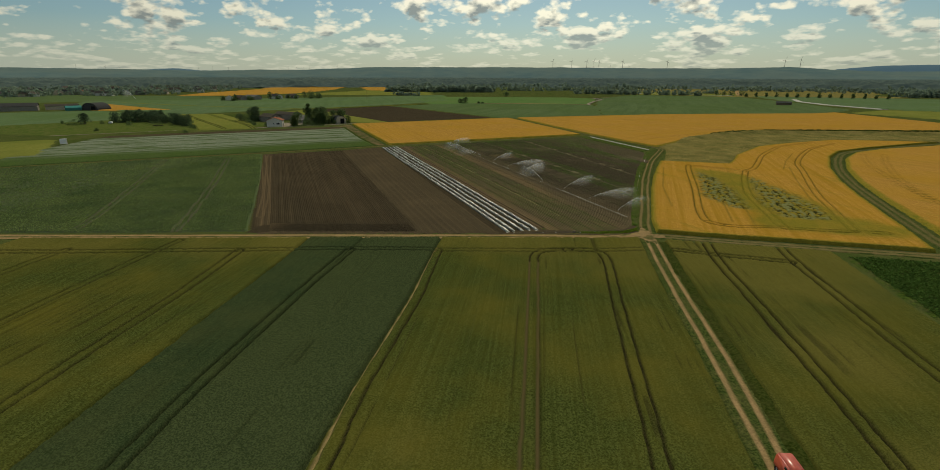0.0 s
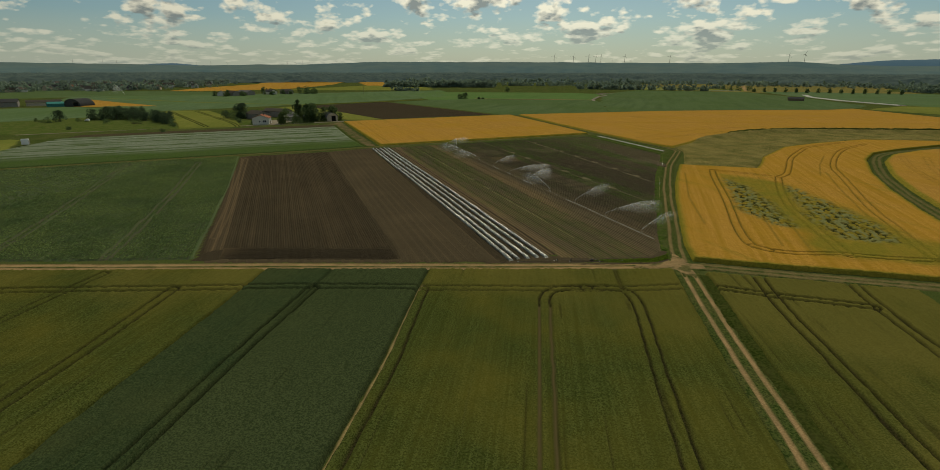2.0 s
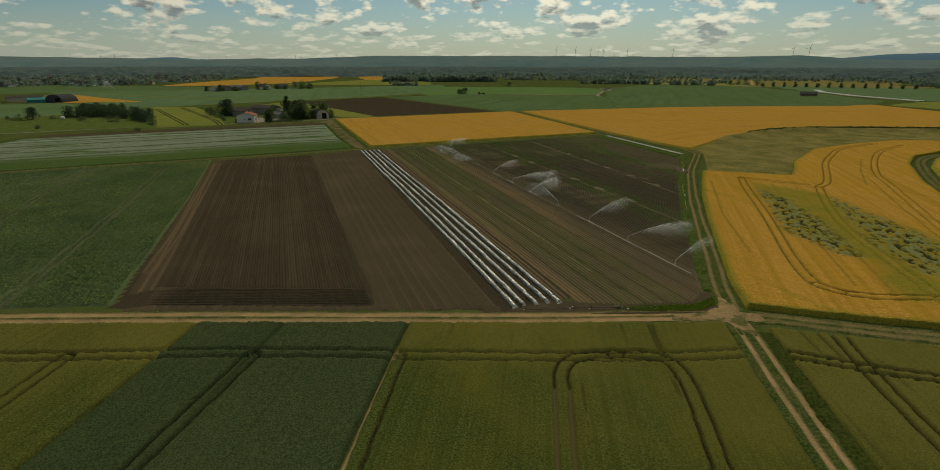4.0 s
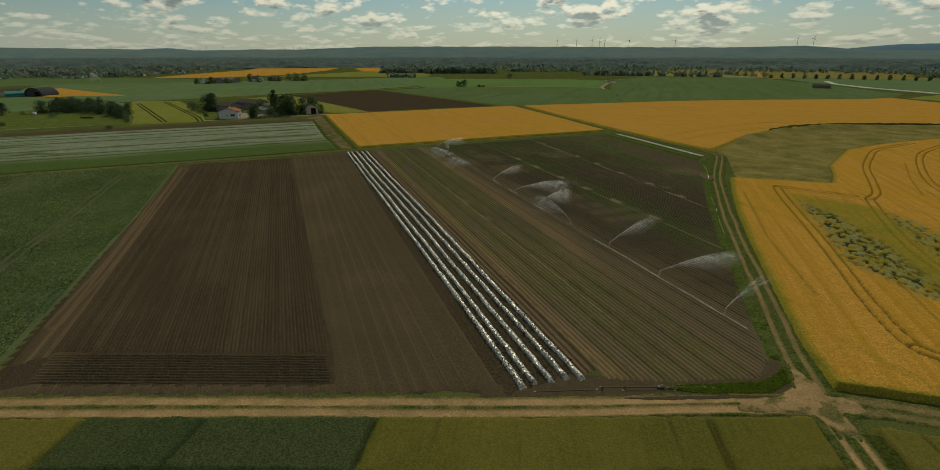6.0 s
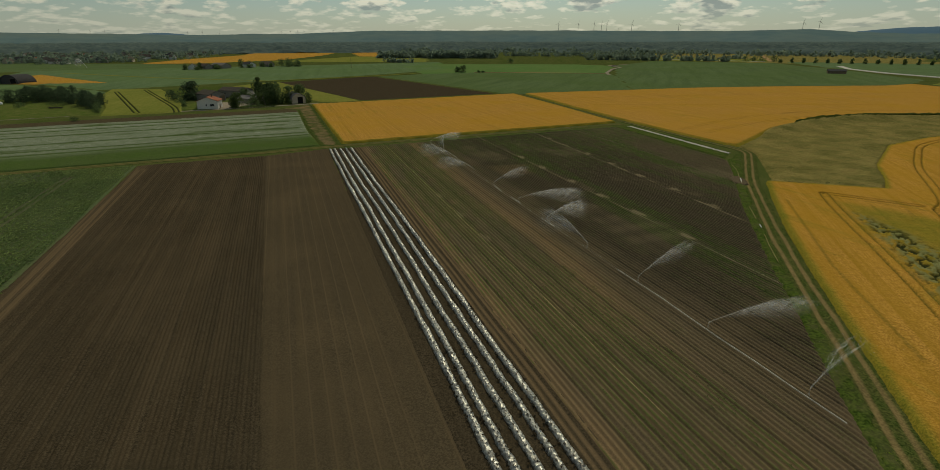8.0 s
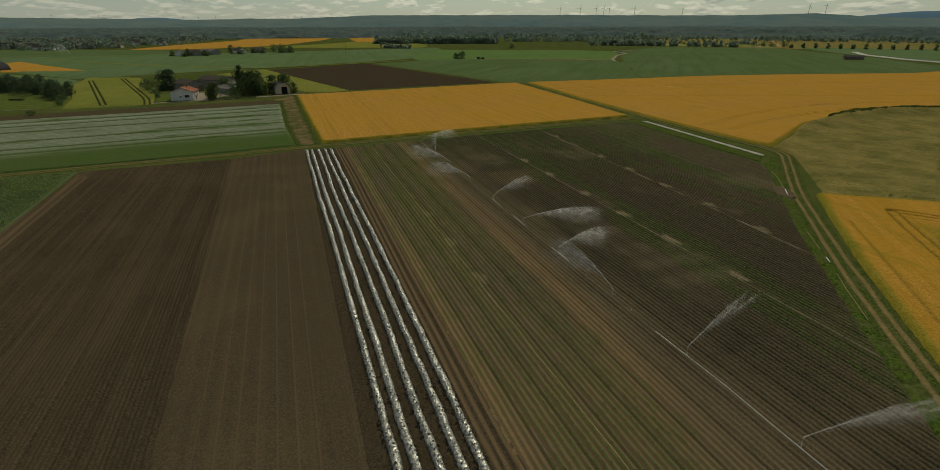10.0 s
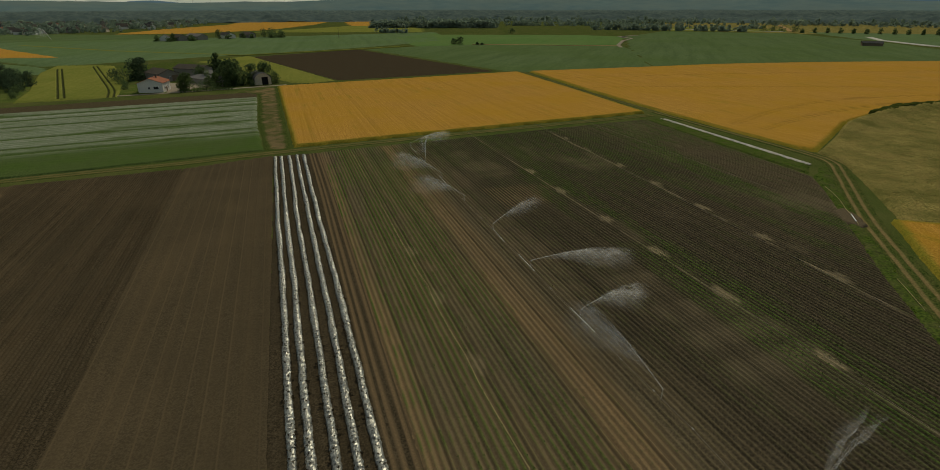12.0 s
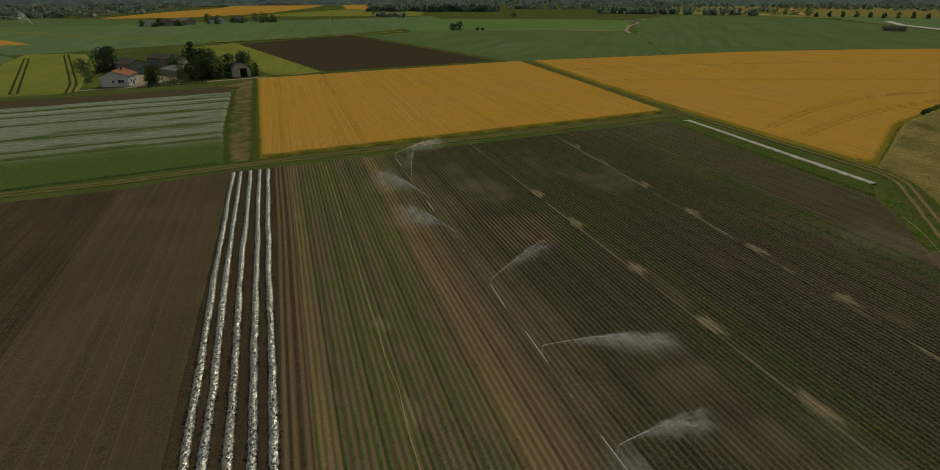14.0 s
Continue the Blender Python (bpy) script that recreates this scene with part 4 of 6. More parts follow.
        blot = np.exp(-((s - s0 - .8) / 2.8) ** 2 - ((r - c - .8) / 1.4) ** 2) * (.1 + 1.9 * fbm(s * .45, r * 1.6, 1.6, 33))
        pale = np.maximum(pale, (.45 if c < 30 else 1.0) * smooth01(blot, .45, .8) * stripe)
    spots = smooth01(fbm(s * .5, r, .10, 51, 4), .57, .75) * smooth01(r, 40, 50) * .3 * (.35 + .65 * smooth01(vnoise(s * .3, k * 3.3, 1.0, 53), .3, .7))
    pale = np.maximum(pale, spots * stripe)
    patch = smooth01(inside_dist(s, r, [(129, 44), (127, 61), (114, 57), (113, 45)]) + 5 * (n - .5), -1, 2.5)
    dry = np.clip(np.maximum(dry, patch * (.25 + .75 * ridge_)), 0, 1)
    wet = wet * (1 - .9 * patch * ridge_)
    return z, {"dry": dry, "wet": np.clip(wet, 0, 1), "green": green, "pale": np.clip(pale, 0, 1)}


field("irrigated_field", IRR, (.125, .8), .15, "rows", "dark wet soil in fine ridges with thin green seedlings", angle=-ROW, shape=irrigated,
      category="vegetable field", rough_edge=.3)


def seedlings():
    g = np.random.default_rng(13)
    s, r = np.meshgrid(np.arange(0, 215, .38), np.arange(15.0, 122, ROW_STEP), indexing="ij")
    r = np.round(r / ROW_STEP) * ROW_STEP
    s, r = (s + g.normal(0, .1, s.shape)).ravel(), (r + g.normal(0, .04, s.shape)).ravel()
    X, Y = O[0] + s * U[0] + r * W[0], O[1] + s * U[1] + r * W[1]
    k = inside_dist(X, Y, IRR) > .5
    X, Y = X[k], Y[k]
    z, at = irrigated(X, Y, None)
    k = g.uniform(size=X.shape) < np.clip(at["green"] * np.where((X - O[0]) * W[0] + (Y - O[1]) * W[1] < 33, .62, .55) - .06, .004, 1)
    X, Y, z = X[k], Y[k], z[k]
    tagged(new("seedlings", mesh_of("seedlings", *tufts(X, Y, z, .085 + .06 * g.uniform(size=X.shape), 3, .7, 15), "sprout")),
           "small bright green seedlings along the ridges", "seedlings", kind="stuff")


seedlings()

# ---------------------------------------------------------------- ripe cereals and meadow
def ripe_shape(lines, seed=0, strength=1.0, gauge=2.0):
    def shape(X, Y, d):
        r = ruts(X, Y, lines, gauge, .23) * strength
        z = .75 + .12 * fbm(X, Y, .12, seed) + .10 * (vnoise(X, Y, .9, seed) - .5)
        # edge weeds, made stronger to paint the crop side's shade as well
        a = {"hollow_shade": 0 * X, "rut": r * .65, "weed": (1 - smooth01(d, .3, 1.9)) * .9 + .30 * smooth01(fbm(X * .9 + Y * .44, (Y * .9 - X * .44) * .12, .5, seed + 60), .66, .8),
             "lodged": 0 * X}
        return z * (1 - .6 * r), a
    return shape


field("ripe_cereal_field", [(-134.8, 288), (-70.4, 165.2), (-12, 201.4), (43, 235), (18, 297), (-13, 370)], (.45, .9), .8, "ripe",
      "ripe golden cereal with a straight mown edge", angle=-ROW, shape=ripe_shape([[sr(180, k), sr(345, k)] for k in (-19, 1, 12, 33, 54, 75, 88)], 2, .25, 1.0), category="cereal field", edge=.35)
field("ripe_cereal_field", [(-5.5, 374), (23.6, 299), (49.6, 238), (65, 204.6), (76.8, 182), (81, 178), (91, 193), (110, 222), (140, 251), (167, 268), (230, 274),
                            (300, 283), (350, 320), (352, 370), (334, 500), (300, 478), (210, 460), (128, 436), (77, 411)], (1.1, 1.1), .8, "ripe",
      "wide ripe golden cereal field", angle=-ROW, shape=ripe_shape([[(76, 205), (95, 225), (125, 250), (160, 270), (210, 283)], [(70, 214), (92, 240), (130, 272), (180, 292), (260, 300)],
                                                                                    [(30, 300), (60, 306), (200, 322), (330, 332)], [(12, 335), (120, 372), (330, 420)]], 3), category="cereal field", edge=.8)
LODGED = [[(77.8, 95), (81, 92), (81.5, 74), (81, 56), (78, 42), (76, 30), (72, 31), (68.2, 44), (69.6, 55), (73.2, 72)], [(96, 84), (98, 70), (98.4, 54), (98, 42), (97.4, 30), (95.5, 20), (88, 19), (82, 22), (82.4, 32), (84, 43), (88.7, 61)]]
Y3 = [(44.2, 3.6), (54.7, 2.0), (63, .8), (78, -.8), (104, -4.6), (107.5, 8), (120, 55.5), (128, 82), (139.5, 113), (156.5, 148), (171, 169), (193.5, 186), (240, 214.5), (252, 220),
      (225, 223), (195, 224), (161, 203.5), (137, 185), (112.5, 148), (104, 128), (99, 118.5), (83, 121), (70.4, 123), (64.6, 103), (59.4, 83.3), (53.8, 58.9), (50.3, 41.4), (47.2, 25.9), (44.8, 12.6)]
Y3_LINES = [[(79.8, 110.5), (76, 95), (68.8, 60), (64.6, 42), (61.9, 30.5), (60, 20), (59.8, 14), (62, 11)],
            [(99.4, 98.5), (93.6, 83), (86.6, 62), (82.8, 47), (80.2, 29), (78, 14), (77.4, 9)],
            [(99.4, 98.5), (105.3, 106), (113, 122), (123.5, 145), (136, 166), (150, 186), (176, 207)],
            [(184, 201), (159.3, 174.4), (133.3, 129.5), (121.7, 98), (106.9, 56), (100, 31), (94, 9)],
            [(59.8, 14), (62, 11), (68, 9.6), (75.8, 10.2), (84.4, 8.7), (93.3, 8.4), (101, 8)], [(80.5, 110.5), (88, 106.5), (97, 101.5)]]
Y3_FINE = [[(116.2, 103.7), (127.8, 128.8), (142.3, 155.7)], [(67.6, 103), (58, 60.4), (54.2, 30.7)], [(78.6, 107.5), (88, 103), (98, 96.4)], [(86, 101), (77, 64), (70, 32), (66, 14)],
           [(92, 98), (83, 62), (75, 30), (71, 12)], [(122, 112), (111, 80), (101, 48), (95, 24)]]


def lodged_shape(X, Y, d):
    base = ripe_shape(Y3_LINES, 5)(X, Y, d)
    z, a = base
    fine = np.zeros(X.shape)
    for pts in Y3_FINE:
        fine = np.maximum(fine, 1 - smooth01(line_dist(X, Y, pts), .15, .45))
    a["rut"] = np.maximum(a["rut"] * 1.5, fine * .45).clip(0, 1)
    zone = inside_dist(X, Y, [(78.5, 105), (96, 91.5), (99, 58), (101, 26), (112, 14), (104, 2), (78, 6), (70, 9), (75, 28), (67, 44)])
    a["weed"] = np.maximum(a["weed"], smooth01(zone + 5 * (fbm(X, Y, .12, 71) - .5), -2, 5) * (.6 + .4 * fbm(X, Y, .3, 73)))
    m = np.zeros(X.shape)
    for poly in LODGED:
        m = np.maximum(m, smooth01(inside_dist(X, Y, poly) + 4 * (fbm(X, Y, .16, 75) - .5), -1.5, 2.5))
    along, across = X * .215 + Y * .977, X * .977 - Y * .215
    swirl = 1.6 * (fbm(X, Y, .25, 83) - .5)
    stripes = .5 + .5 * np.sin((across + swirl) * 6.283 / 2.6)
    q = fbm((across + swirl) * 1.5, along * .6, .85, 77, 3) + .10 * stripes
    mat_ = m * smooth01(q, .46, .60)
    # hollows among lodged stalks: sunk, and their shade also put into colour
    hollow_shade = m * smooth01(fbm((across + swirl) * 1.3 + .7, along * .7 - .9, 1.25, 90, 3) + .10 * (1 - stripes), .60, .66)
    a["lodged"] = np.clip(mat_ * (1 - hollow_shade), 0, 1)
    a["hollow_shade"] = hollow_shade
    z = z + .07 * mat_ * vnoise(across * 2.2, along * .8, 1.0, 6) - .10 * mat_ - .34 * hollow_shade + np.random.default_rng(8).normal(0, .03, X.shape) * (1 + mat_)
    return np.maximum(z, .05), a


field("ripe_cereal_field", Y3, (.33, .33), .8, "ripe_east", "ripe golden cereal with lodged grey-green patches and curving tramlines", shape=lodged_shape, category="cereal field", edge=.35)
field("ripe_cereal_field", [(113.7, 5.5), (126, 53.5), (134, 80.5), (145.5, 111.5), (162.5, 145.5), (177, 165.5), (199, 182), (250, 208), (300, 218), (360, 200), (360, -45), (175, -16), (113, -8)],
      (1.0, 1.0), .8, "ripe", "ripe golden cereal with concentric curving tramlines",
      shape=ripe_shape([[(130, 10), (142, 60), (154, 93), (170, 127.5), (186, 157)], [(139, 52), (148, 85), (160, 122), (176, 157)],
                        [(172, 10), (182, 60), (205, 95), (250, 130), (310, 140)], [(152, 10), (165, 65), (186, 110), (222, 150), (280, 170)]], 6), category="cereal field", edge=.5)
track("road_14", [(109, -7), (110.5, 6), (123, 54), (131, 81), (142.5, 112), (159.5, 146.5), (174, 167.5), (197, 184), (249, 214), (300, 224)], 5.6,
      "broad dark green grassy track between ripe cereals", .6, sand=.35, green=.95)


def meadow_shape(X, Y, d):
    n = fbm(X, Y, .15, 3, 4)
    bank = 1.6 * np.exp(-(line_dist(X, Y, [(100, 205), (140, 247), (167, 262), (300, 268)]) / 6) ** 2)
    return .25 + .6 * n + .25 * vnoise(X, Y, 1.1, 8) + bank + np.random.default_rng(9).normal(0, .09, X.shape), {}


field("dry_meadow", [(72, 121.5), (83, 120), (98.5, 117.5), (104.8, 128), (113.2, 148), (137.5, 185), (161, 203), (194.5, 223.5), (225, 225), (253, 222), (340, 228), (340, 285), (300, 279), (230, 270),
                     (167, 265.5), (139, 248.5), (109.6, 219.2), (90.6, 191), (81, 177), (82.4, 164), (78.6, 148)], (.6, .6), .4, "meadow",
      "long dry yellowish meadow grass with green tufts", shape=meadow_shape, category="meadow")


field("bank_grass", [(130, 236), (150, 253), (178, 264.5), (230, 270), (310, 277), (310, 283), (230, 276.5), (176, 271.5), (146, 258.5), (126, 240)], (.7, .7), 1.6, "verge_dark",
      "dark rank grass along the meadow's bank", shape=lambda X, Y, d: (1.7 + .9 * fbm(X, Y, .4, 25) + .3 * vnoise(X, Y, 1.4, 26), {}), category="bank", edge=1.2, rough_edge=2.0)


# ---------------------------------------------------------------- farther fields
TRAM_L = [(-318, 349), (-214, 237.5)]
TRAM_R = [(-308, 368), (-262, 319), (-215, 269), (-199, 249.5), (-195, 244)]


def plain(name, poly, material, label, step=4.0, height=.5, lines=None, category="field", angle=0.0):
    def shape(X, Y, d):
        r = ruts(X, Y, lines or [], 2.4, .5) if lines else 0 * X
        return height * (.8 + .4 * fbm(X, Y, .05, 3)) * (1 - .7 * r), {"rut": r}
    return field(name, poly, step if isinstance(step, tuple) else (step, step), height, material, label, shape=shape, category=category, edge=.8, angle=angle)


plain("dark_field", [(-240, 459), (-184, 541), (-175, 548), (-28, 376), (-36, 370), (-113, 318)], "soil_dark", "bare dark brown ploughed field", 2, .1, angle=-ROW)
plain("lime_field", [(-258, 411), (-246, 464), (-240, 459), (-115, 317), (-122, 307), (-134, 305), (-180, 345), (-214, 385)], "lime", "bright yellow-green young crop", 1.5, .4)
plain("lime_field", [(-227, 226), (-200, 243), (-194, 247), (-232, 303), (-298, 374), (-315, 376), (-339, 370), (-312, 327), (-250, 257)], "lime",
      "yellow-green cereal with two tramlines", (.35, 2.5), .6, [TRAM_L, TRAM_R], angle=43)
plain("garden_field", [(-296, 376), (-265, 413), (-212, 356), (-231, 306)], "weedy", "dark green vegetable garden in rows", 1.2, .3,
      [[(-290 + 9 * k, 384 + 8 * k), (-228 + 4 * k, 312 + 10 * k)] for k in range(4)])
plain("green_field", [(-168, 552), (-20, 378), (-9, 372), (77, 414), (89, 585), (84, 625), (-74, 632), (-130, 590)], "green_blue", "blue-green low crop", 4, .5)
plain("green_field", [(-128, 600), (-74, 636), (82, 632), (100, 720), (112, 825), (60, 860), (-150, 850), (-168, 900), (-200, 760)], "green_lush", "lush green crop", 5, .5)
plain("green_field", [(80, 416), (130, 440), (210, 464), (300, 482), (334, 503), (380, 560), (395, 720), (385, 940), (206, 1010), (120, 830), (106, 720), (92, 600)], "green_blue",
      "wide blue-green crop crossed by faint tramlines", 5, .5, [[(110, 500), (330, 640)], [(120, 640), (370, 800)]])
plain("green_field", [(-560, 470), (-345, 366), (-262, 478), (-190, 570), (-120, 700), (-175, 935), (-330, 800), (-497, 700), (-640, 590)], "green_far", "green crop below the hamlet", 6, .5)
plain("green_field", [(-1100, 640), (-700, 520), (-640, 590), (-497, 712), (-560, 790), (-650, 800), (-900, 800)], "green_blue", "pale green fields before the village", 8, .5)
plain("green_field", [(-600, 300), (-470, 405), (-350, 362), (-300, 330), (-350, 300), (-420, 200)], "green_far", "green crop beside the scrub", 5, .4)
plain("ripe_strip", [(-468, 410), (-396, 424), (-395, 431), (-480, 480), (-560, 530), (-540, 470)], "ripe", "ripe golden strip of cereal", 4, .8)
plain("ripe_strip", [(-653, 817), (-560, 850), (-500, 1000), (-540, 1300), (-640, 1700), (-860, 1600), (-740, 1300), (-700, 1000)], "ripe", "ripe golden field behind the hamlet", 10, .8)
plain("ripe_strip", [(-420, 1250), (-300, 1200), (-330, 1400), (-560, 1800), (-640, 1800)], "ripe", "ripe golden field far off", 12, .8)
plain("lime_field", [(-480, 900), (-200, 950), (-250, 1180), (-420, 1220)], "lime", "pale yellow-green field", 10, .5)
plain("lime_field", [(-300, 140), (-278, 160), (-228, 100), (-300, 40), (-420, 60)], "lime", "yellowish cereal beside the fleece field", 3, .6)
plain("stubble_field", [(128, 1247), (180, 1145), (240, 1066), (376, 962), (567, 895), (720, 1100), (860, 1366), (657, 1490), (353, 1590)], "meadow", "wide pale tan stubble on the plain", 20, .1)
plain("stubble_field", [(416, 1030), (660, 935), (720, 1000), (560, 1180), (480, 1200)], "meadow", "pale yellow stubble field behind a row of trees", 8, .2)
plain("stubble_field", [(120, 1090), (390, 985), (450, 1100), (300, 1250), (150, 1230)], "lime", "pale stubble field", 8, .2)
plain("green_field", [(440, 560), (700, 420), (900, 800), (640, 930), (430, 1000), (405, 760)], "green_far", "green fields on the plain", 8, .4)
plain("pale_field", [(352, 505), (420, 560), (700, 420), (600, 300), (420, 330)], "lime", "pale green fallow field", 6, .4)


def strip(name, pts, width, material, label, z=.12):
    P = np.array(pts, float)
    T = np.gradient(P, axis=0)
    T /= np.linalg.norm(T, axis=1, keepdims=True)
    Nn = np.stack([-T[:, 1], T[:, 0]], 1) * width / 2
    V = np.concatenate([np.c_[P + Nn, np.full(len(P), z)], np.c_[P - Nn, np.full(len(P), z)],
                        np.c_[P + Nn * 1.1, np.full(len(P), -.1)], np.c_[P - Nn * 1.1, np.full(len(P), -.1)]])
    n = len(P)
    i = np.arange(n - 1)
    F = np.concatenate([np.stack([i, i + n, i + n + 1, i + 1], 1), np.stack([i, i + 1, i + 1 + 2 * n, i + 2 * n], 1),
                        np.stack([i + n, i + 3 * n, i + 3 * n + 1, i + n + 1], 1)])
    return tagged(new(name, mesh_of(name, V, F, material)), label, "track", kind="structure")


strip("road_7", [(-300, 180), (-238, 228), (-200, 247), (-172, 266), (-150, 284), (-134, 297)], 2.4, "yard", "pale gravel lane past the farmyard", .12)
strip("road_8", [(82, 600), (84, 640), (100, 720), (118, 770), (108, 822), (139, 858)], 3.5, "yard", "sandy track between green fields", .8)
strip("road_9", [(140, 1183), (215, 1119), (300, 1070), (400, 1010)], 6, "film_white", "pale strip of bare field", .6)
strip("road_10", [(442, 844), (415, 765), (410, 670), (425, 570)], 8, "film_white", "pale bare strip at a field's edge", .6)
strip("road_11", [(416, 1023), (470, 1190), (540, 1400)], 9, "sand", "pale straight road", .5)
strip("road_12", [(-74, 634), (81, 628)], 4, "sand", "pale field path", .7)
strip("road_13", [(-560, 560), (-400, 500), (-256, 470), (-180, 548), (-140, 600)], 5, "lime", "light green grassy field path", .6)

# ---------------------------------------------------------------- woods far off
def far_woods():
    g = np.random.default_rng(21)
    chunks = []

    def line(d0, az0, az1, step, depth, h, gap=.35, n=46):
        az = np.arange(az0, az1, math.degrees(step / d0))
        az = az + g.normal(0, .3 * math.degrees(step / d0), az.shape)
        keep = vnoise(az, az * 0 + d0, .45, 5) > gap
        az = az[keep]
        d = d0 + g.uniform(-depth, depth, az.shape) + 60 * np.sin(az * .11 + d0)
        for a, r in zip(np.radians(az), d):
            hh = h * g.uniform(.6, 1.15)
            p = crown_points(g, hh, hh * g.uniform(.7, 1.1), n, .08, 6)
            p += (math.sin(a) * r, math.cos(a) * r, 0)
            chunks.append(cards(p, hh * .30 * g.uniform(.6, 1.3, n), g))

    line(1400, -11, 40, 8, 50, 12, .42)
    line(1560, -14, 46, 7, 60, 15, .28)
    V, F = join(chunks)
    # pale leaf colour holds the haze over these woods
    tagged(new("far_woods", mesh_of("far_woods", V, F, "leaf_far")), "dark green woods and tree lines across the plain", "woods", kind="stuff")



def far_canopy():
    """The closed woods beyond the plain, crown by crown as one rough relief."""
    az = np.arange(-60, 56, .2)
    dd = np.concatenate([np.arange(1640, 2600, 11), np.arange(2600, 3700, 18)])
    A, R = np.meshgrid(az, dd, indexing="ij")
    g = np.random.default_rng(6)
    X, Y = np.sin(np.radians(A)) * R, np.cos(np.radians(A)) * R
    wood_ = smooth01(fbm(A * 14, R, .0035, 33, 4) + (R - 1800) / 5200, .36, .60) * smooth01(R + 60 * vnoise(A, R, .9, 2), 1650, 1760)
    z = wood_ * (9 + 12 * vnoise(X, Y, .055, 3) + 6 * vnoise(X, Y, .006, 9) + g.uniform(-1.2, 1.2, X.shape)) - 1
    idx = np.arange(X.size).reshape(X.shape)
    F = np.stack([idx[:-1, :-1].ravel(), idx[1:, :-1].ravel(), idx[1:, 1:].ravel(), idx[:-1, 1:].ravel()], 1)
    zz = z.ravel()
    F = F[zz[F].max(1) > 0]
    used, inv = np.unique(F, return_inverse=True)
    V = np.stack([X.ravel()[used], Y.ravel()[used], zz[used]], 1)
    # canopy colour is hazed, paler than the dark forest itself
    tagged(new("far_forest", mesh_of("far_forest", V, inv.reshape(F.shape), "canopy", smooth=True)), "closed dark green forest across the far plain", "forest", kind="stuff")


far_woods()
far_canopy()

# ---------------------------------------------------------------- crop stands
def stand(name, poly, region, per_m2, size, lift, material, label, category, avoid=(), seed=1, z=.55, gauge=2.0, blades=3):
    """Loose ears and leaves over a cereal field, where the walk comes nearest."""
    g = np.random.default_rng(seed)
    x0, x1, y0, y1 = region
    n = int((x1 - x0) * (y1 - y0) * per_m2)
    X, Y = g.uniform(x0, x1, n), g.uniform(y0, y1, n)
    k = (inside_dist(X, Y, poly) > .35)
    X, Y = X[k], Y[k]
    if avoid:
        k = ruts(X, Y, list(avoid), gauge, .45) < .3
        X, Y = X[k], Y[k]
    sz = size * g.uniform(.7, 1.3, X.shape)
    tagged(new(name, mesh_of(name, *tufts(X, Y, np.full(X.shape, z), sz, blades, lift, seed), material)), label, category, kind="stuff")


stand("meadow_grass", [(75, 126), (97, 122), (111, 151), (136, 188), (160, 207), (194, 228), (225, 228), (225, 268), (167, 262), (112, 218), (84, 176), (84, 164)], (74, 225, 122, 270), 2.4, .32, .6,
      "hay", "tall dry grass tussocks", "grass", (), 35, .3)
stand("weeds", [(22, .9), (25.4, 2.4), (35.8, 4.4), (39, 7), (40.3, 9), (40.2, 4.5), (36.5, 1.6), (29, .2)], (21, 42, -2, 10), 75, .17, .5,
      "weed", "bright green weeds at the field corner", "weeds", (), 36, .08, blades=3)
VERGE = [(40.6, 9), (44.3, 28), (49.4, 57), (54.8, 83), (59.5, 103), (64.2, 122), (69.2, 138), (75, 156), (78.6, 168), (72.5, 158), (69.2, 152.6), (66.6, 142), (62.6, 126), (55.1, 96.6), (48.4, 63.6), (44.4, 41.7), (40.6, 21.8), (39, 10)]
stand("weeds", VERGE, (38, 75, 5, 152), 6, .15, .5, "weed", "green weeds along the irrigated field's edge", "weeds", (), 37, .12, blades=4)
field("weedy_verge", VERGE, (.3, .3), .16, "weedy", "green weedy verge along the irrigated field", shape=lambda X, Y, d: (.10 + .34 * fbm(X, Y, .9, 5), {}),
      category="verge", edge=.5, rough_edge=1.2)
field("bare_patch", [(61.6, 127.5), (65.3, 130), (65.6, 125.3), (64.6, 119.9), (62.6, 118), (60.8, 121)], (.3, .3), .42, "rows", "trodden reddish-brown soil at the field's edge",
      category="bare field", kind="structure", rough_edge=1.5)
stand("verge_grass", [(42.9, -5), (42.0, -22), (41.6, -41), (41.3, -60), (40.4, -82), (40, -95), (42.4, -95), (43.6, -60), (44.2, -41), (44.9, -22), (45.4, -6)], (36, 46, -95, -3), 9, .13, .45,
      "verge_leaf", "dark green grass along the sandy track", "grass", (), 38, .10, blades=4)
field("grass_verge", [(42.8, -4.5), (41.9, -22), (41.5, -41), (41.2, -60), (40.3, -82), (39.6, -110), (41.4, -110), (42.9, -82), (43.8, -60), (44.4, -41), (45.1, -22), (45.6, -5)],
      (.3, .3), .3, "verge_dark", "smooth dark green grass verge along the sandy track", shape=lambda X, Y, d: (.22 + .2 * fbm(X, Y, .8, 15), {}), category="verge", edge=.6, rough_edge=.8)
field("leek_strip", [(40.2, 221.5), (47.2, 222.5), (72.6, 163), (69, 155)], (.4, .8), .4, "weedy", "dark green vegetable bed beside a covered row", angle=-ROW,
      category="vegetable field")


# ---------------------------------------------------------------- film-covered rows
def strip_bed():
    poly = [sr(-.8, -2.0), sr(1.5, 13.4), (-60, 160.5), (-71.8, 155.2)]
    def shape(X, Y, d):
        r = (X - O[0]) * W[0] + (Y - O[1]) * W[1]
        wheel = np.zeros(X.shape)
        for c in (10.0, 10.9, 12.0, 12.7):
            wheel = np.maximum(wheel, 1 - smooth01(np.abs(r - c + .5 * (vnoise(X, Y, .05, 6) - .5)), .12, .34))
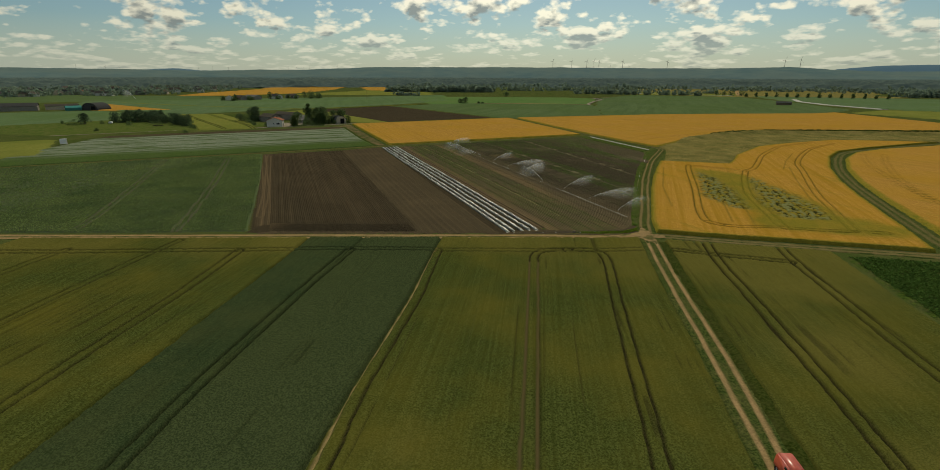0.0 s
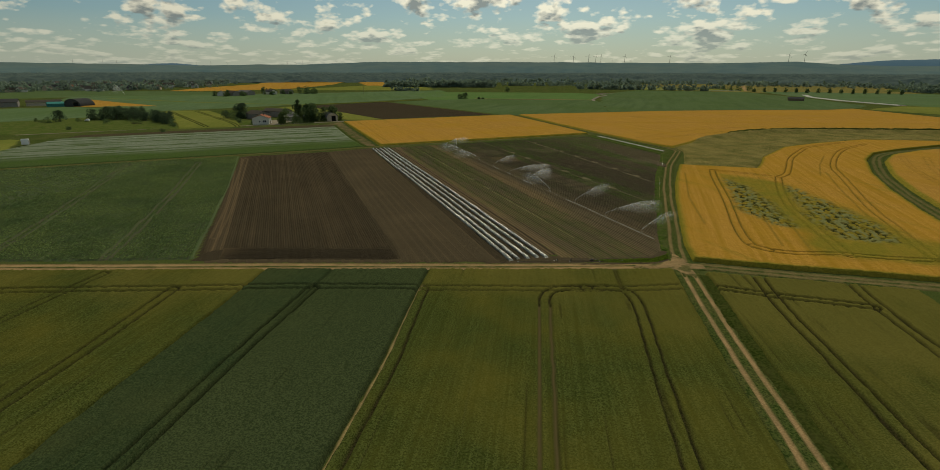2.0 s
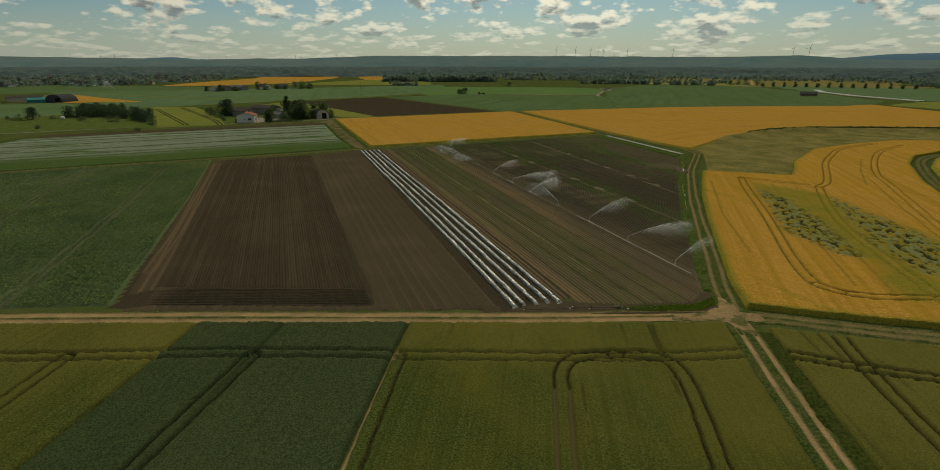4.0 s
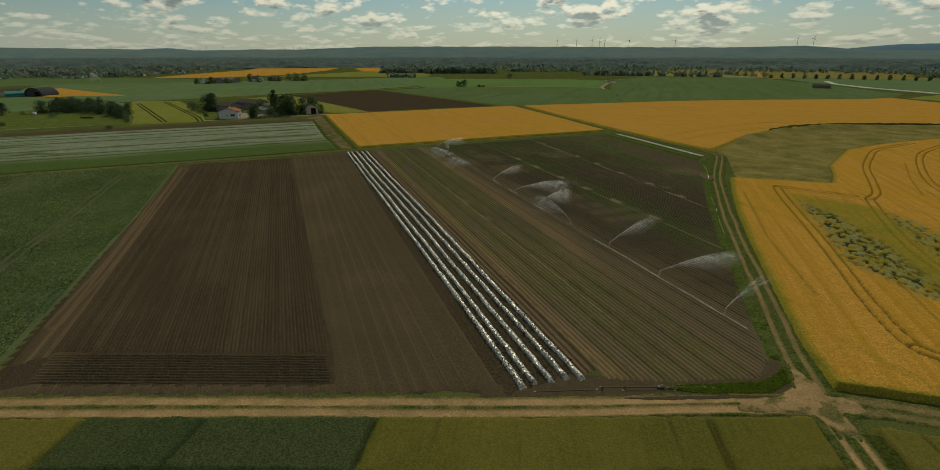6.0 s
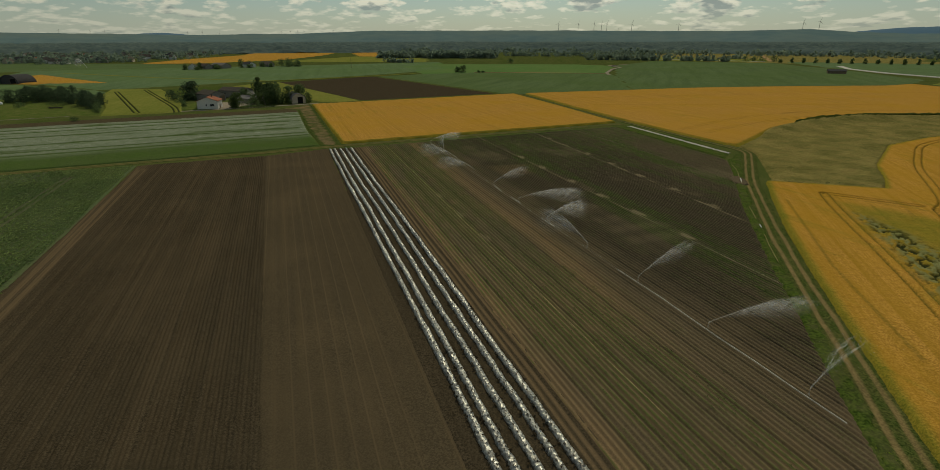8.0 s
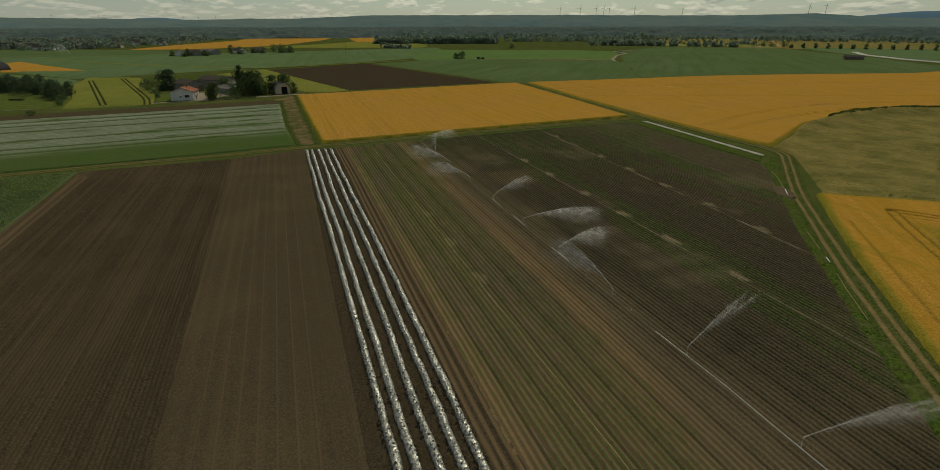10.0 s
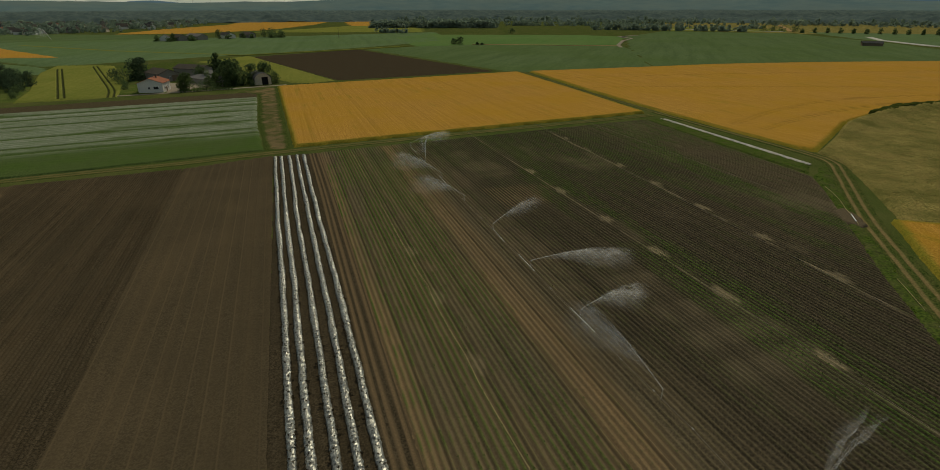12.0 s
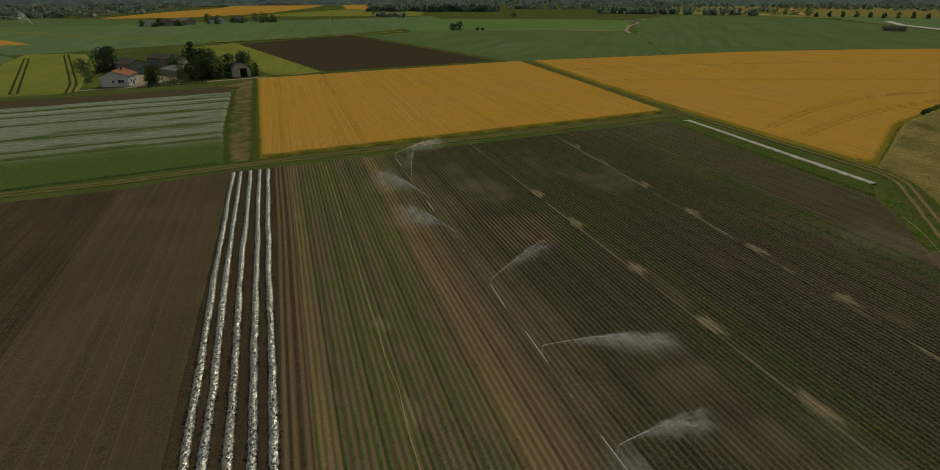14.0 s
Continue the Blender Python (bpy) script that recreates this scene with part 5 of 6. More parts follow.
        return .07 + .09 * (vnoise(X, Y, 1.8, 4) - .5) + .012 * np.sin(r * 12) - .04 * wheel, {"dry": .9 * wheel}
    field("row_bed", poly, (.2, .7), .08, "soil_dark", "brown trodden soil with wheel marks between covered rows", angle=-ROW, shape=shape,
          category="bare field", kind="structure")


strip_bed()
field("field_end", [(1, -3.6), (20, -1.6), (40, 1.0), (41.5, 9), (39, 10), (36, 6), (25.5, 3.5), (17.5, 3.2), (10, 3), (2, -1)], (.3, .3), .06, "soil",
      "trodden pale brown soil at the field's end", category="bare field", kind="structure")


def film_row(i, r0):
    g = np.random.default_rng(40 + i)
    root = new("film_covered_row")
    tagged(root, "long low crop row under crinkled silver film with planting holes", "covered row", "silver film rows")
    S = np.arange(-.6 + g.uniform(0, 1.2), 174, .2)
    n = len(S)
    phi = np.linspace(0, 1, 10)
    wob = np.interp(S, [0, 60, 95, 120, 172], [0, 0, -.15, -.6, -.85]) + .16 * (fbm(S, 0 * S, .07, 50 + i) - .5) * 2 + .10 * (vnoise(S, 0 * S, .5, 61 + i) - .5)
    half = .45 + .10 * vnoise(S, 0 * S, .25, 71 + i) + .07 * (g.uniform(size=n) - .5) - .07 * np.abs(np.sin(S * 3.1416 / .62))
    hgt = (.42 + .16 * (vnoise(S, 0 * S, .8, 81 + i) - .5) + .06 * np.abs(np.sin(S * 3.1416 / .62 + 1.5 * vnoise(S, 0 * S, .3, 7)))) * smooth01(np.minimum(S - S[0], S[-1] - S), -.1, .9)
    a = phi * math.pi
    X = r0 + wob[:, None] - np.cos(a)[None] * half[:, None] + g.normal(0, .026, (n, 10))
    Z = .06 + np.sin(a)[None] ** .8 * hgt[:, None] + g.normal(0, .017, (n, 10)) * np.sin(a)
    SS = S[:, None] + g.normal(0, .05, (n, 10))
    P = np.stack([O[0] + SS * U[0] + X * W[0], O[1] + SS * U[1] + X * W[1], Z], -1).reshape(-1, 3)
    idx = np.arange(n * 10).reshape(n, 10)
    F = np.stack([idx[:-1, :-1], idx[1:, :-1], idx[1:, 1:], idx[:-1, 1:]], -1).reshape(-1, 4)
    part("film", mesh_of("film", P, F, "film"), None, root)
    # planting holes with dark soil and shoots, and clods on the edges
    ch = []
    for side, off in ((-.6, 0), (.6, .5), (-2.1, .1), (2.1, .45)):
        s = np.arange(1 + off, 173, 1.0 if abs(side) < 2 else .78) + 0
        s = s + g.normal(0, .09, s.shape)
        k = g.uniform(size=s.shape) < (.85 if abs(side) < 2 else .7)
        s = s[k]
        rr = r0 + np.interp(s, S, wob) + side * .21 + g.normal(0, .04, s.shape)
        z = np.interp(s, S, hgt) + .05 if abs(side) < 2 else np.full(s.shape, .22)
        V, Fq = tufts(O[0] + s * U[0] + rr * W[0], O[1] + s * U[1] + rr * W[1], z - .02, g.uniform(.10, .18, s.shape) if abs(side) < 2 else g.uniform(.16, .36, s.shape), 4, .6, 90 + i)
        ch.append((V, Fq))
    part("loose_soil", mesh_of("loose_soil", *join(ch), "soil_dark"), None, root, "dark soil clods and planting holes")["kind"] = "stuff"


for i, r_ in enumerate((1.15, 2.8, 4.9, 7.0, 8.85)):
    film_row(i, r_)


def covered_strip():
    root = new("fleece_row")
    tagged(root, "flat white fleece strip laid along the field's edge", "fleece")
    a, b = np.array((47.4, 222.8)), np.array((72.9, 163.4))
    d = (b - a) / np.linalg.norm(b - a)
    nrm = np.array((d[1], -d[0]))
    g = np.random.default_rng(77)
    for off in (-.75, .75):
        S = np.arange(0, np.linalg.norm(b - a), .5)
        c = np.linspace(-.62, .62, 6)
        X = a[0] + S[:, None] * d[0] + (off + c[None]) * nrm[0]
        Y = a[1] + S[:, None] * d[1] + (off + c[None]) * nrm[1]
        Z = .20 + .18 * np.cos(c / .62 * 1.5)[None] + g.normal(0, .03, X.shape)
        idx = np.arange(X.size).reshape(X.shape)
        F = np.stack([idx[:-1, :-1], idx[1:, :-1], idx[1:, 1:], idx[:-1, 1:]], -1).reshape(-1, 4)
        part("fleece_sheet", mesh_of("fleece_sheet", np.stack([X, Y, Z], -1).reshape(-1, 3), F, "film_white"), None, root)


covered_strip()

# ---------------------------------------------------------------- irrigation
PIPE = mesh_of("pipe_section", *tube_arrays((0, 0, 0), (0, 5.9, 0), .05, .05, 8), "alu", smooth=True)
COUPLING = mesh_of("coupling", *tube_arrays((0, -.14, 0), (0, .14, 0), .06, .06, 8), "alu", smooth=True)
DULL_PIPE = mesh_of("pipe_section", *tube_arrays((0, 0, 0), (0, 5.9, 0), .04, .04, 8), "dull_pipe", smooth=True)
HOSE = mesh_of("hose_section", *tube_arrays((0, 0, 0), (0, 6.02, 0), .045, .045, 6), "hose", smooth=True)


def pipe_line(r, s0, s1, label, section=PIPE, name="irrigation_pipe", z=.36, wander=.12, lean=0.0):
    g = np.random.default_rng(int(r * 10))
    root = new(name)
    x, y = sr(s0, r)
    root.matrix_basis = pose(x, y, z, 0, 0, -ROW - lean)
    tagged(root, label, "pipe", "irrigation pipes")
    s, off = 0.0, 0.0
    while s < s1 - s0 - 5:
        nxt = g.normal(0, wander)
        # bright metal mostly in the first stretch: the sun's glint set by section colour
        no_glint = section is PIPE and g.uniform() < .85 and s > 39
        ob = part("hose_section" if section is HOSE else "pipe_section", DULL_PIPE if no_glint else section, None, root)
        ob.matrix_basis = pose(off, s, -.05 if no_glint else 0, 0, 0, -math.degrees((nxt - off) / 6))
        if section is PIPE:
            part("coupling", COUPLING, None, root).matrix_basis = pose(off, s, 0)
        s, off = s + 6, nxt


pipe_line(21.2, 10, 176, "thin yellowish irrigation hose lying along the rows", HOSE, "irrigation_hose", .26, .10)
pipe_line(38.4, 3, 178, "aluminium irrigation pipe carrying the working sprinklers")
pipe_line(60.9, 30, 188, "weathered irrigation pipe resting between the ridges", DULL_PIPE, z=.26)
pipe_line(80.6, 60, 196, "weathered irrigation pipe resting between the ridges", DULL_PIPE, z=.26, lean=3.3)
pipe_line(107.5, 105, 205, "weathered irrigation pipe resting between the ridges", DULL_PIPE, z=.26)


def drops(c, size, g):
    """One tiny flake of water for each place."""
    n = len(c)
    a, b = g.normal(size=(n, 3)), g.normal(size=(n, 3))
    a *= (size / np.linalg.norm(a, axis=1))[:, None]
    b *= (size / np.linalg.norm(b, axis=1))[:, None]
    return np.stack([c + a, c + b, c - (a + b) * .6], 1).reshape(-1, 3), np.arange(3 * n).reshape(-1, 3)


def spray_mesh(seed, reach, height, n, spread, grow=1.0):
    """A jet that rises, breaks up and falls as a thin veil; returns the jet and the veil."""
    g = np.random.default_rng(seed)
    m_ = n // 3
    t = g.beta(1.0, 1.7, m_)
    z = 1.35 + height * np.sin(t * 1.9) * 1.1 - np.abs(g.normal(0, .07, m_)) * t * 2
    c = np.stack([t * reach, g.normal(0, 1, m_) * (.015 + .16 * spread * t), z], 1)
    jet = mesh_of("jet", *drops(c, grow * .020 * g.uniform(.6, 1.4, m_) * (1.2 - .75 * t), g), "water")
    t = g.beta(1.6, 1.2, n)
    fall = g.beta(1.0, 1.6, n) * np.clip(t * 1.7, 0, .94)
    veil = drops(arc(t, fall, g.normal(0, 1, n), reach, height, spread) + g.normal(0, .12, (n, 3)), grow * .009 * g.uniform(.5, 1.3, n), g)
    return jet, mesh_of("veil", *veil, "water"), mist_mesh(reach, height, spread, seed)


def arc(t, fall, side, reach, height, spread):
    """Where the water is that left the jet at t and has fallen by a share of its height."""
    top = 1.38 + height * np.sin(t * 1.95) * 1.12
    return np.stack([t * reach + fall * reach * .06, side * spread * (.03 + 1.2 * t ** 1.3) + fall * t * spread * 2.4, np.maximum(top * (1 - fall), .3)], -1)


def mist_mesh(reach, height, spread, seed):
    """Two curved veils of fine mist under the jet, thinning towards the ground and the ends."""
    ch, dens = [], []
    t, f = np.meshgrid(np.linspace(.04, 1, 26), np.linspace(0, .95, 12), indexing="ij")
    for k, side in enumerate((-.5, .6)):
        p = arc(t, f * np.clip(t * 1.7, 0, 1), np.full(t.shape, side), reach, height, spread)
        p[..., 1] += (fbm(t * 9, f * 5, 1.0, seed + k) - .5) * 1.4 * t
        idx = np.arange(t.size).reshape(t.shape)
        F = np.stack([idx[:-1, :-1], idx[1:, :-1], idx[1:, 1:], idx[:-1, 1:]], -1).reshape(-1, 4)
        ch.append((p.reshape(-1, 3), F))
        dens.append((smooth01(t, .02, .45) * smooth01(1 - t, 0, .25) * (1 - f) ** 1.3 * smooth01(f, 0, .12)).ravel())
    me = mesh_of("mist", *join(ch), None, {"dens": np.concatenate(dens)}, True)
    me.materials.append(M["mist"])
    return me


def mist_material():
    mt = bpy.data.materials.new("water_mist")
    mt.use_nodes = True
    nt = mt.node_tree
    N, L = nt.nodes.new, nt.links.new
    at, no, k, tr, df, tl, m1, m2 = (N("ShaderNode" + n) for n in ("Attribute", "TexNoise", "Math", "BsdfTransparent", "BsdfDiffuse", "BsdfTranslucent", "MixShader", "MixShader"))
    at.attribute_name = "dens"
    tc = N("ShaderNodeTexCoord")
    L(tc.outputs["Object"], no.inputs["Vector"])
    no.inputs["Scale"].default_value, no.inputs["Detail"].default_value = .9, 5.0
    r = N("ShaderNodeMapRange")
    r.inputs[1].default_value, r.inputs[2].default_value, r.inputs[3].default_value, r.inputs[4].default_value = .3, .7, .02, .40
    L(no.outputs["Fac"], r.inputs[0])
    k.operation = "MULTIPLY"
    L(at.outputs["Fac"], k.inputs[0])
    L(r.outputs[0], k.inputs[1])
    for sh in (df, tl):
        sh.inputs[0].default_value = (.85, .86, .86, 1)
    m1.inputs[0].default_value = .5
    L(df.outputs[0], m1.inputs[1])
    L(tl.outputs[0], m1.inputs[2])
    L(k.outputs[0], m2.inputs[0])
    L(tr.outputs[0], m2.inputs[1])
    L(m1.outputs[0], m2.inputs[2])
    L(m2.outputs[0], nt.nodes["Material Output"].inputs[0])
    return mt


M["mist"] = mist_material()
SPRAYS = [spray_mesh(60, 16, 2.9, 8000, 1.2), spray_mesh(61, 13, 2.5, 7000, 1.3), spray_mesh(62, 9, 3.4, 7000, 1.3)]


def sprinkler(x, y, turn, spray, z=.1):
    root = new("sprinkler")
    root.matrix_basis = pose(x, y, 0, 0, 0, turn)
    tagged(root, "impact sprinkler on a thin riser throwing a water jet", "sprinkler", "working sprinklers")
    part("riser", mesh_of("riser", *tube_arrays((0, 0, z), (0, 0, 1.25), .025, .02, 6), "alu"), None, root)
    for k in range(3):
        a = k * 2.094
        part("leg", mesh_of("leg", *tube_arrays((0, 0, .7), (math.cos(a) * .4, math.sin(a) * .4, .12), .014, .014, 5), "alu"), None, root)
    h = part("head", mesh_of("head", *tube_arrays((-.08, 0, 1.26), (.24, 0, 1.36), .03, .018, 6), "steel"), None, root, "brass-coloured nozzle head")
    tagged(part("water_jet", SPRAYS[spray][0], None, root, "thin jet of white water drops"), kind="stuff")
    tagged(part("spray", SPRAYS[spray][1], None, root, "falling veil of fine water drops"), kind="stuff")
    tagged(part("mist", SPRAYS[spray][2], None, root, "thin drifting mist"), kind="stuff")


for s_, tn, k in ((7.7, 40, 1), (23.5, 12, 0), (39.7, 42, 0), (56, 122, 0), (73, 5, 2), (88.7, -4, 0), (105.3, 45, 1), (122.2, 155, 1), (139.6, 150, 0), (155.6, 100, 2), (173, 25, 1)):
    x, y = sr(s_, 38.75)
    sprinkler(x, y, tn, k)


def pump_pipes():
    """Feed pipes and valves at the end of the rows."""
    for (x0, y0), (x1, y1) in (((8, -1.6), (15.4, -.2)), ((16, .4), (28.6, 2.0)), ((18.6, .0), (24.8, .8)), ((24.0, 1.3), (29.6, 2.0))):
        root = new("feed_pipe")
        L_ = math.hypot(x1 - x0, y1 - y0)
        root.matrix_basis = pose(x0, y0, .14, 0, 0, math.degrees(math.atan2(y1 - y0, x1 - x0)) - 90)
        tagged(root, "aluminium feed pipe lying at the field's end", "pipe", "feed pipes")
        part("pipe_section", mesh_of("pipe", *tube_arrays((0, 0, 0), (0, L_, 0), .034, .034, 8), "dull_pipe", smooth=True), None, root)
        for q in (0, L_):
            part("coupling", COUPLING, None, root).matrix_basis = pose(0, q, 0)
    for x, y in ((16.1, 0.0), (18.9, .4)):
        root = new("valve_stand")
        root.matrix_basis = pose(x, y, 0)
        tagged(root, "small dark valve stand on the feed pipe", "valve")
        bm = bmesh.new()
        box(bm, (0, 0, .28), (.2, .2, .5))
        bmesh.ops.bevel(bm, geom=bm.edges[:], offset=.04, segments=2, affect="EDGES")
        part("valve_body", bm, "dull_pipe", root)
        part("hand_wheel", mesh_of("wheel", *tube_arrays((0, 0, .53), (0, 0, .57), .13, .13, 10), "dull_pipe"), None, root)
    cart = new("pump_cart")
    cart.matrix_basis = pose(23.2, 1.1, 0, 0, 0, 12) @ Matrix.Scale(.48, 4)
    tagged(cart, "small dark pump cart beside the feed pipes", "pump")
    bm = bmesh.new()
    box(bm, (0, 0, .62), (1.7, .8, .5))
    box(bm, (.25, 0, .98), (.8, .6, .3))
    bmesh.ops.bevel(bm, geom=bm.edges[:], offset=.06, segments=2, affect="EDGES")
    part("motor_housing", bm, "dull_pipe", cart)
    for sx in (-.55, .55):
        for sy in (-.48, .48):
            part("wheel", mesh_of("wheel", *tube_arrays((sx, sy - .07, .32), (sx, sy + .07, .32), .32, .32, 14), "rubber"), None, cart)


pump_pipes()


def loose_pipe(pts, thick, material, name, label, z=.35):
    """A pipe or hose lying loose on the verge."""
    root = new(name)
    root.matrix_basis = pose(*pts[0], 0)
    tagged(root, label, "pipe")
    ch = [tube_arrays((a[0] - pts[0][0], a[1] - pts[0][1], z), (b[0] - pts[0][0], b[1] - pts[0][1], z), thick, thick, 7) for a, b in zip(pts[:-1], pts[1:])]
    part("hose_run" if len(pts) > 2 else "pipe_section", mesh_of("pipe", *join(ch), material, smooth=True), None, root)


loose_pipe([(64.1, 125.2), (63.0, 121.1)], .11, "steel", "loose_pipe", "white pipe section lying on bare soil", .55)
loose_pipe([(54.2, 83.5), (53.8, 81.4)], .07, "steel", "loose_pipe", "short white pipe lying in the weedy verge", .5)
loose_pipe([(67.6, 143.7), (67.2, 139), (65.9, 132.7), (64.7, 128.6), (64.0, 124.8), (62.7, 119.7)], .045, "hose", "feed_hose", "thin pale hose winding along the verge", .5)
loose_pipe([(56.7, 97.0), (56.0, 93.1), (54.9, 87.5)], .04, "hose", "feed_hose", "thin pale hose lying in the weeds", .45)
loose_pipe([(52.8, 77.0), (51.5, 71.7), (49.6, 62)], .04, "hose", "feed_hose", "thin pale hose lying in the weeds", .45)

# ---------------------------------------------------------------- buildings
def gable_house(name, x, y, turn, w, d, eave, peak, wall, roof, label, windows=(), doors=(), category="house", group="", overhang=.5, chimney=True, detail=True):
    """A gabled house: w along its own x (the gable side), d along y, the ridge along y. windows: (face, offset, sill height, width, height)."""
    root = new(name)
    root.matrix_basis = pose(x, y, 0, 0, 0, turn)
    tagged(root, label, category, group)
    bm = bmesh.new()
    pts = [(-w / 2, -.3), (w / 2, -.3), (w / 2, eave), (0, peak), (-w / 2, eave)]
    f = bm.faces.new([bm.verts.new((px, 0, pz)) for px, pz in pts])
    r = bmesh.ops.extrude_face_region(bm, geom=[f])
    bmesh.ops.translate(bm, verts=[v for v in r["geom"] if isinstance(v, bmesh.types.BMVert)], vec=(0, d, 0))
    bmesh.ops.recalc_face_normals(bm, faces=bm.faces)
    body = part("wall", bm, wall, root)
    bm = bmesh.new()
    slope = (peak - eave) / (w / 2)
    t = .22
    ex = w / 2 + overhang
    prof = [(-ex, eave - overhang * slope + .02), (0, peak + .02), (ex, eave - overhang * slope + .02), (ex, eave - overhang * slope + t), (0, peak + t), (-ex, eave - overhang * slope + t)]
    f1 = [bm.verts.new((px, -overhang, pz)) for px, pz in prof]
    f2 = [bm.verts.new((px, d + overhang, pz)) for px, pz in prof]
    for i in range(6):
        j = (i + 1) % 6
        bm.faces.new((f1[i], f1[j], f2[j], f2[i]))
    for fv in (f1, f2):
        bm.faces.new((fv[0], fv[1], fv[4], fv[5]))
        bm.faces.new((fv[1], fv[2], fv[3], fv[4]))
    bmesh.ops.recalc_face_normals(bm, faces=bm.faces)
    rf = part("roof", bm, roof, root)
    if chimney:
        bm = bmesh.new()
        box(bm, (w * .12, d * .6, peak + .2), (.6, .6, 1.6))
        box(bm, (w * .12, d * .6, peak + 1.05), (.75, .75, .12))
        part("chimney", bm, "tile_brown", rf)
    for face, off, sill, ww, hh in windows:
        m_ = {"front": Matrix.Translation((off, 0, sill)), "right": pose(w / 2, off, sill, 0, 0, 90), "left": pose(-w / 2, off, sill, 0, 0, -90)}[face]
        win = new("window")
        win.parent = root
        win.matrix_basis = m_
        bm = bmesh.new()
        for cx, cz, sx, sz in ((0, hh, ww + .16, .09), (0, 0, ww + .16, .09), (-ww / 2, hh / 2, .09, hh), (ww / 2, hh / 2, .09, hh), (0, hh / 2, .06, hh)):
            box(bm, (cx, -.03, cz), (sx, .10, sz))
        part("window_frame", bm, "steel", win)
        bm = bmesh.new()
        box(bm, (0, -.012, hh / 2), (ww, .03, hh))
        part("pane", bm, "glass", win)
        bm = bmesh.new()
        box(bm, (0, -.10, -.06), (ww + .3, .22, .06))
        part("window_sill", bm, "render_grey", win)
    for face, off, ww, hh, mt in doors:
        m_ = {"front": Matrix.Translation((off, 0, 0)), "right": pose(w / 2, off, 0, 0, 0, 90), "left": pose(-w / 2, off, 0, 0, 0, -90)}[face]
        dr = new("door")
        dr.parent = root
        dr.matrix_basis = m_
        bm = bmesh.new()
        box(bm, (0, -.02, hh / 2), (ww, .06, hh))
        # leaves in "dark" are solid panels painted as a shaded opening
        part("door_leaf", bm, mt, dr)
        bm = bmesh.new()
        for cx, cz, sx, sz in ((0, hh + .06, ww + .3, .12), (-ww / 2 - .07, hh / 2, .13, hh), (ww / 2 + .07, hh / 2, .13, hh)):
            box(bm, (cx, -.04, cz), (sx, .12, sz))
        part("door_frame", bm, "wood", dr)
    return root


def arch_hall(name, x, y, turn, w, d, eave, rise, wall, roof, label, door=None, category="barn"):
    root = new(name)
    root.matrix_basis = pose(x, y, 0, 0, 0, turn)
    tagged(root, label, category)
    a = [math.pi * i / 14 for i in range(15)]
    prof = [(-math.cos(t) * w / 2, eave + math.sin(t) * rise) for t in a]
    bm = bmesh.new()
    f = bm.faces.new([bm.verts.new((px, 0, pz)) for px, pz in [(w / 2, -.3), (-w / 2, -.3)] + prof])
    r = bmesh.ops.extrude_face_region(bm, geom=[f])
    bmesh.ops.translate(bm, verts=[v for v in r["geom"] if isinstance(v, bmesh.types.BMVert)], vec=(0, d, 0))
    bmesh.ops.recalc_face_normals(bm, faces=bm.faces)
    part("wall", bm, wall, root)
    bm = bmesh.new()
    rings = [[bm.verts.new((px * k, yy, eave + (pz - eave) * k + (.03 if k == 1.02 else .0))) for px, pz in prof] for k in (1.02, 1.07) for yy in (-.4, d + .4)]
    for ra, rb in ((0, 1), (2, 3), (0, 2), (1, 3)):
        for i in range(14):
            bm.faces.new((rings[ra][i], rings[ra][i + 1], rings[rb][i + 1], rings[rb][i]))
    bmesh.ops.recalc_face_normals(bm, faces=bm.faces)
    part("roof", bm, roof, root)
    if door:
        dw, dh, off = door
        bm = bmesh.new()
        # no real opening: a solid panel carries the interior's shade
        box(bm, (off, -.02, dh / 2), (dw, .06, dh))
        part("door", bm, "dark", root, "near-black panel for the shade in an open doorway")
        bm = bmesh.new()
        for cx, cz, sx, sz in ((off, dh + .08, dw + .4, .16), (off - dw / 2 - .1, dh / 2, .18, dh), (off + dw / 2 + .1, dh / 2, .18, dh)):
            box(bm, (cx, -.05, cz), (sx, .14, sz))
        part("door_frame", bm, "wood", root)
    return root


gable_house("farmhouse", -187.0, 261.3, 18, 11.3, 11, 4.6, 6.7, "render_white", "tile_red", "white rendered farmhouse with a red tiled roof",
            windows=(("front", 2.6, 1.6, 2.4, 1.4), ("front", -.6, 1.7, .9, 1.1), ("right", 3, 1.6, 1.4, 1.3), ("right", 7.5, 1.6, 1.4, 1.3)),
            doors=(("right", 5.3, 1.1, 2.1, "wood"),))
gable_house("barn", -206, 303, 60, 11, 17, 4.2, 6.4, "render_grey", "tile_brown", "grey-walled barn with a weathered brown roof",
            windows=(("front", 0, 1.6, 1.4, 1.0),), doors=(("front", 3.2, 3.0, 3.2, "wood"),), category="barn", chimney=False)
gable_house("barn", -197, 326, 75, 10, 22, 4.6, 6.6, "render_grey", "tile_brown", "long grey barn with a dull brown roof",
            doors=(("front", 0, 3.4, 3.6, "dark"),), category="barn", chimney=False)
gable_house("shed", -174.5, 297, 62, 13, 16, 2.8, 3.9, "render_grey", "roof_grey", "low open shed under a grey sheet roof",
            doors=(("front", -2, 4.0, 2.5, "dark"), ("right", 6, 6.0, 2.4, "dark")), category="shed", chimney=False)
gable_house("shed", -181, 314, 62, 9, 13, 3.4, 4.6, "render_grey", "roof_grey", "grey shed with a dull sheet roof", category="shed", chimney=False,
            doors=(("right", 5, 4.0, 2.6, "dark"),))
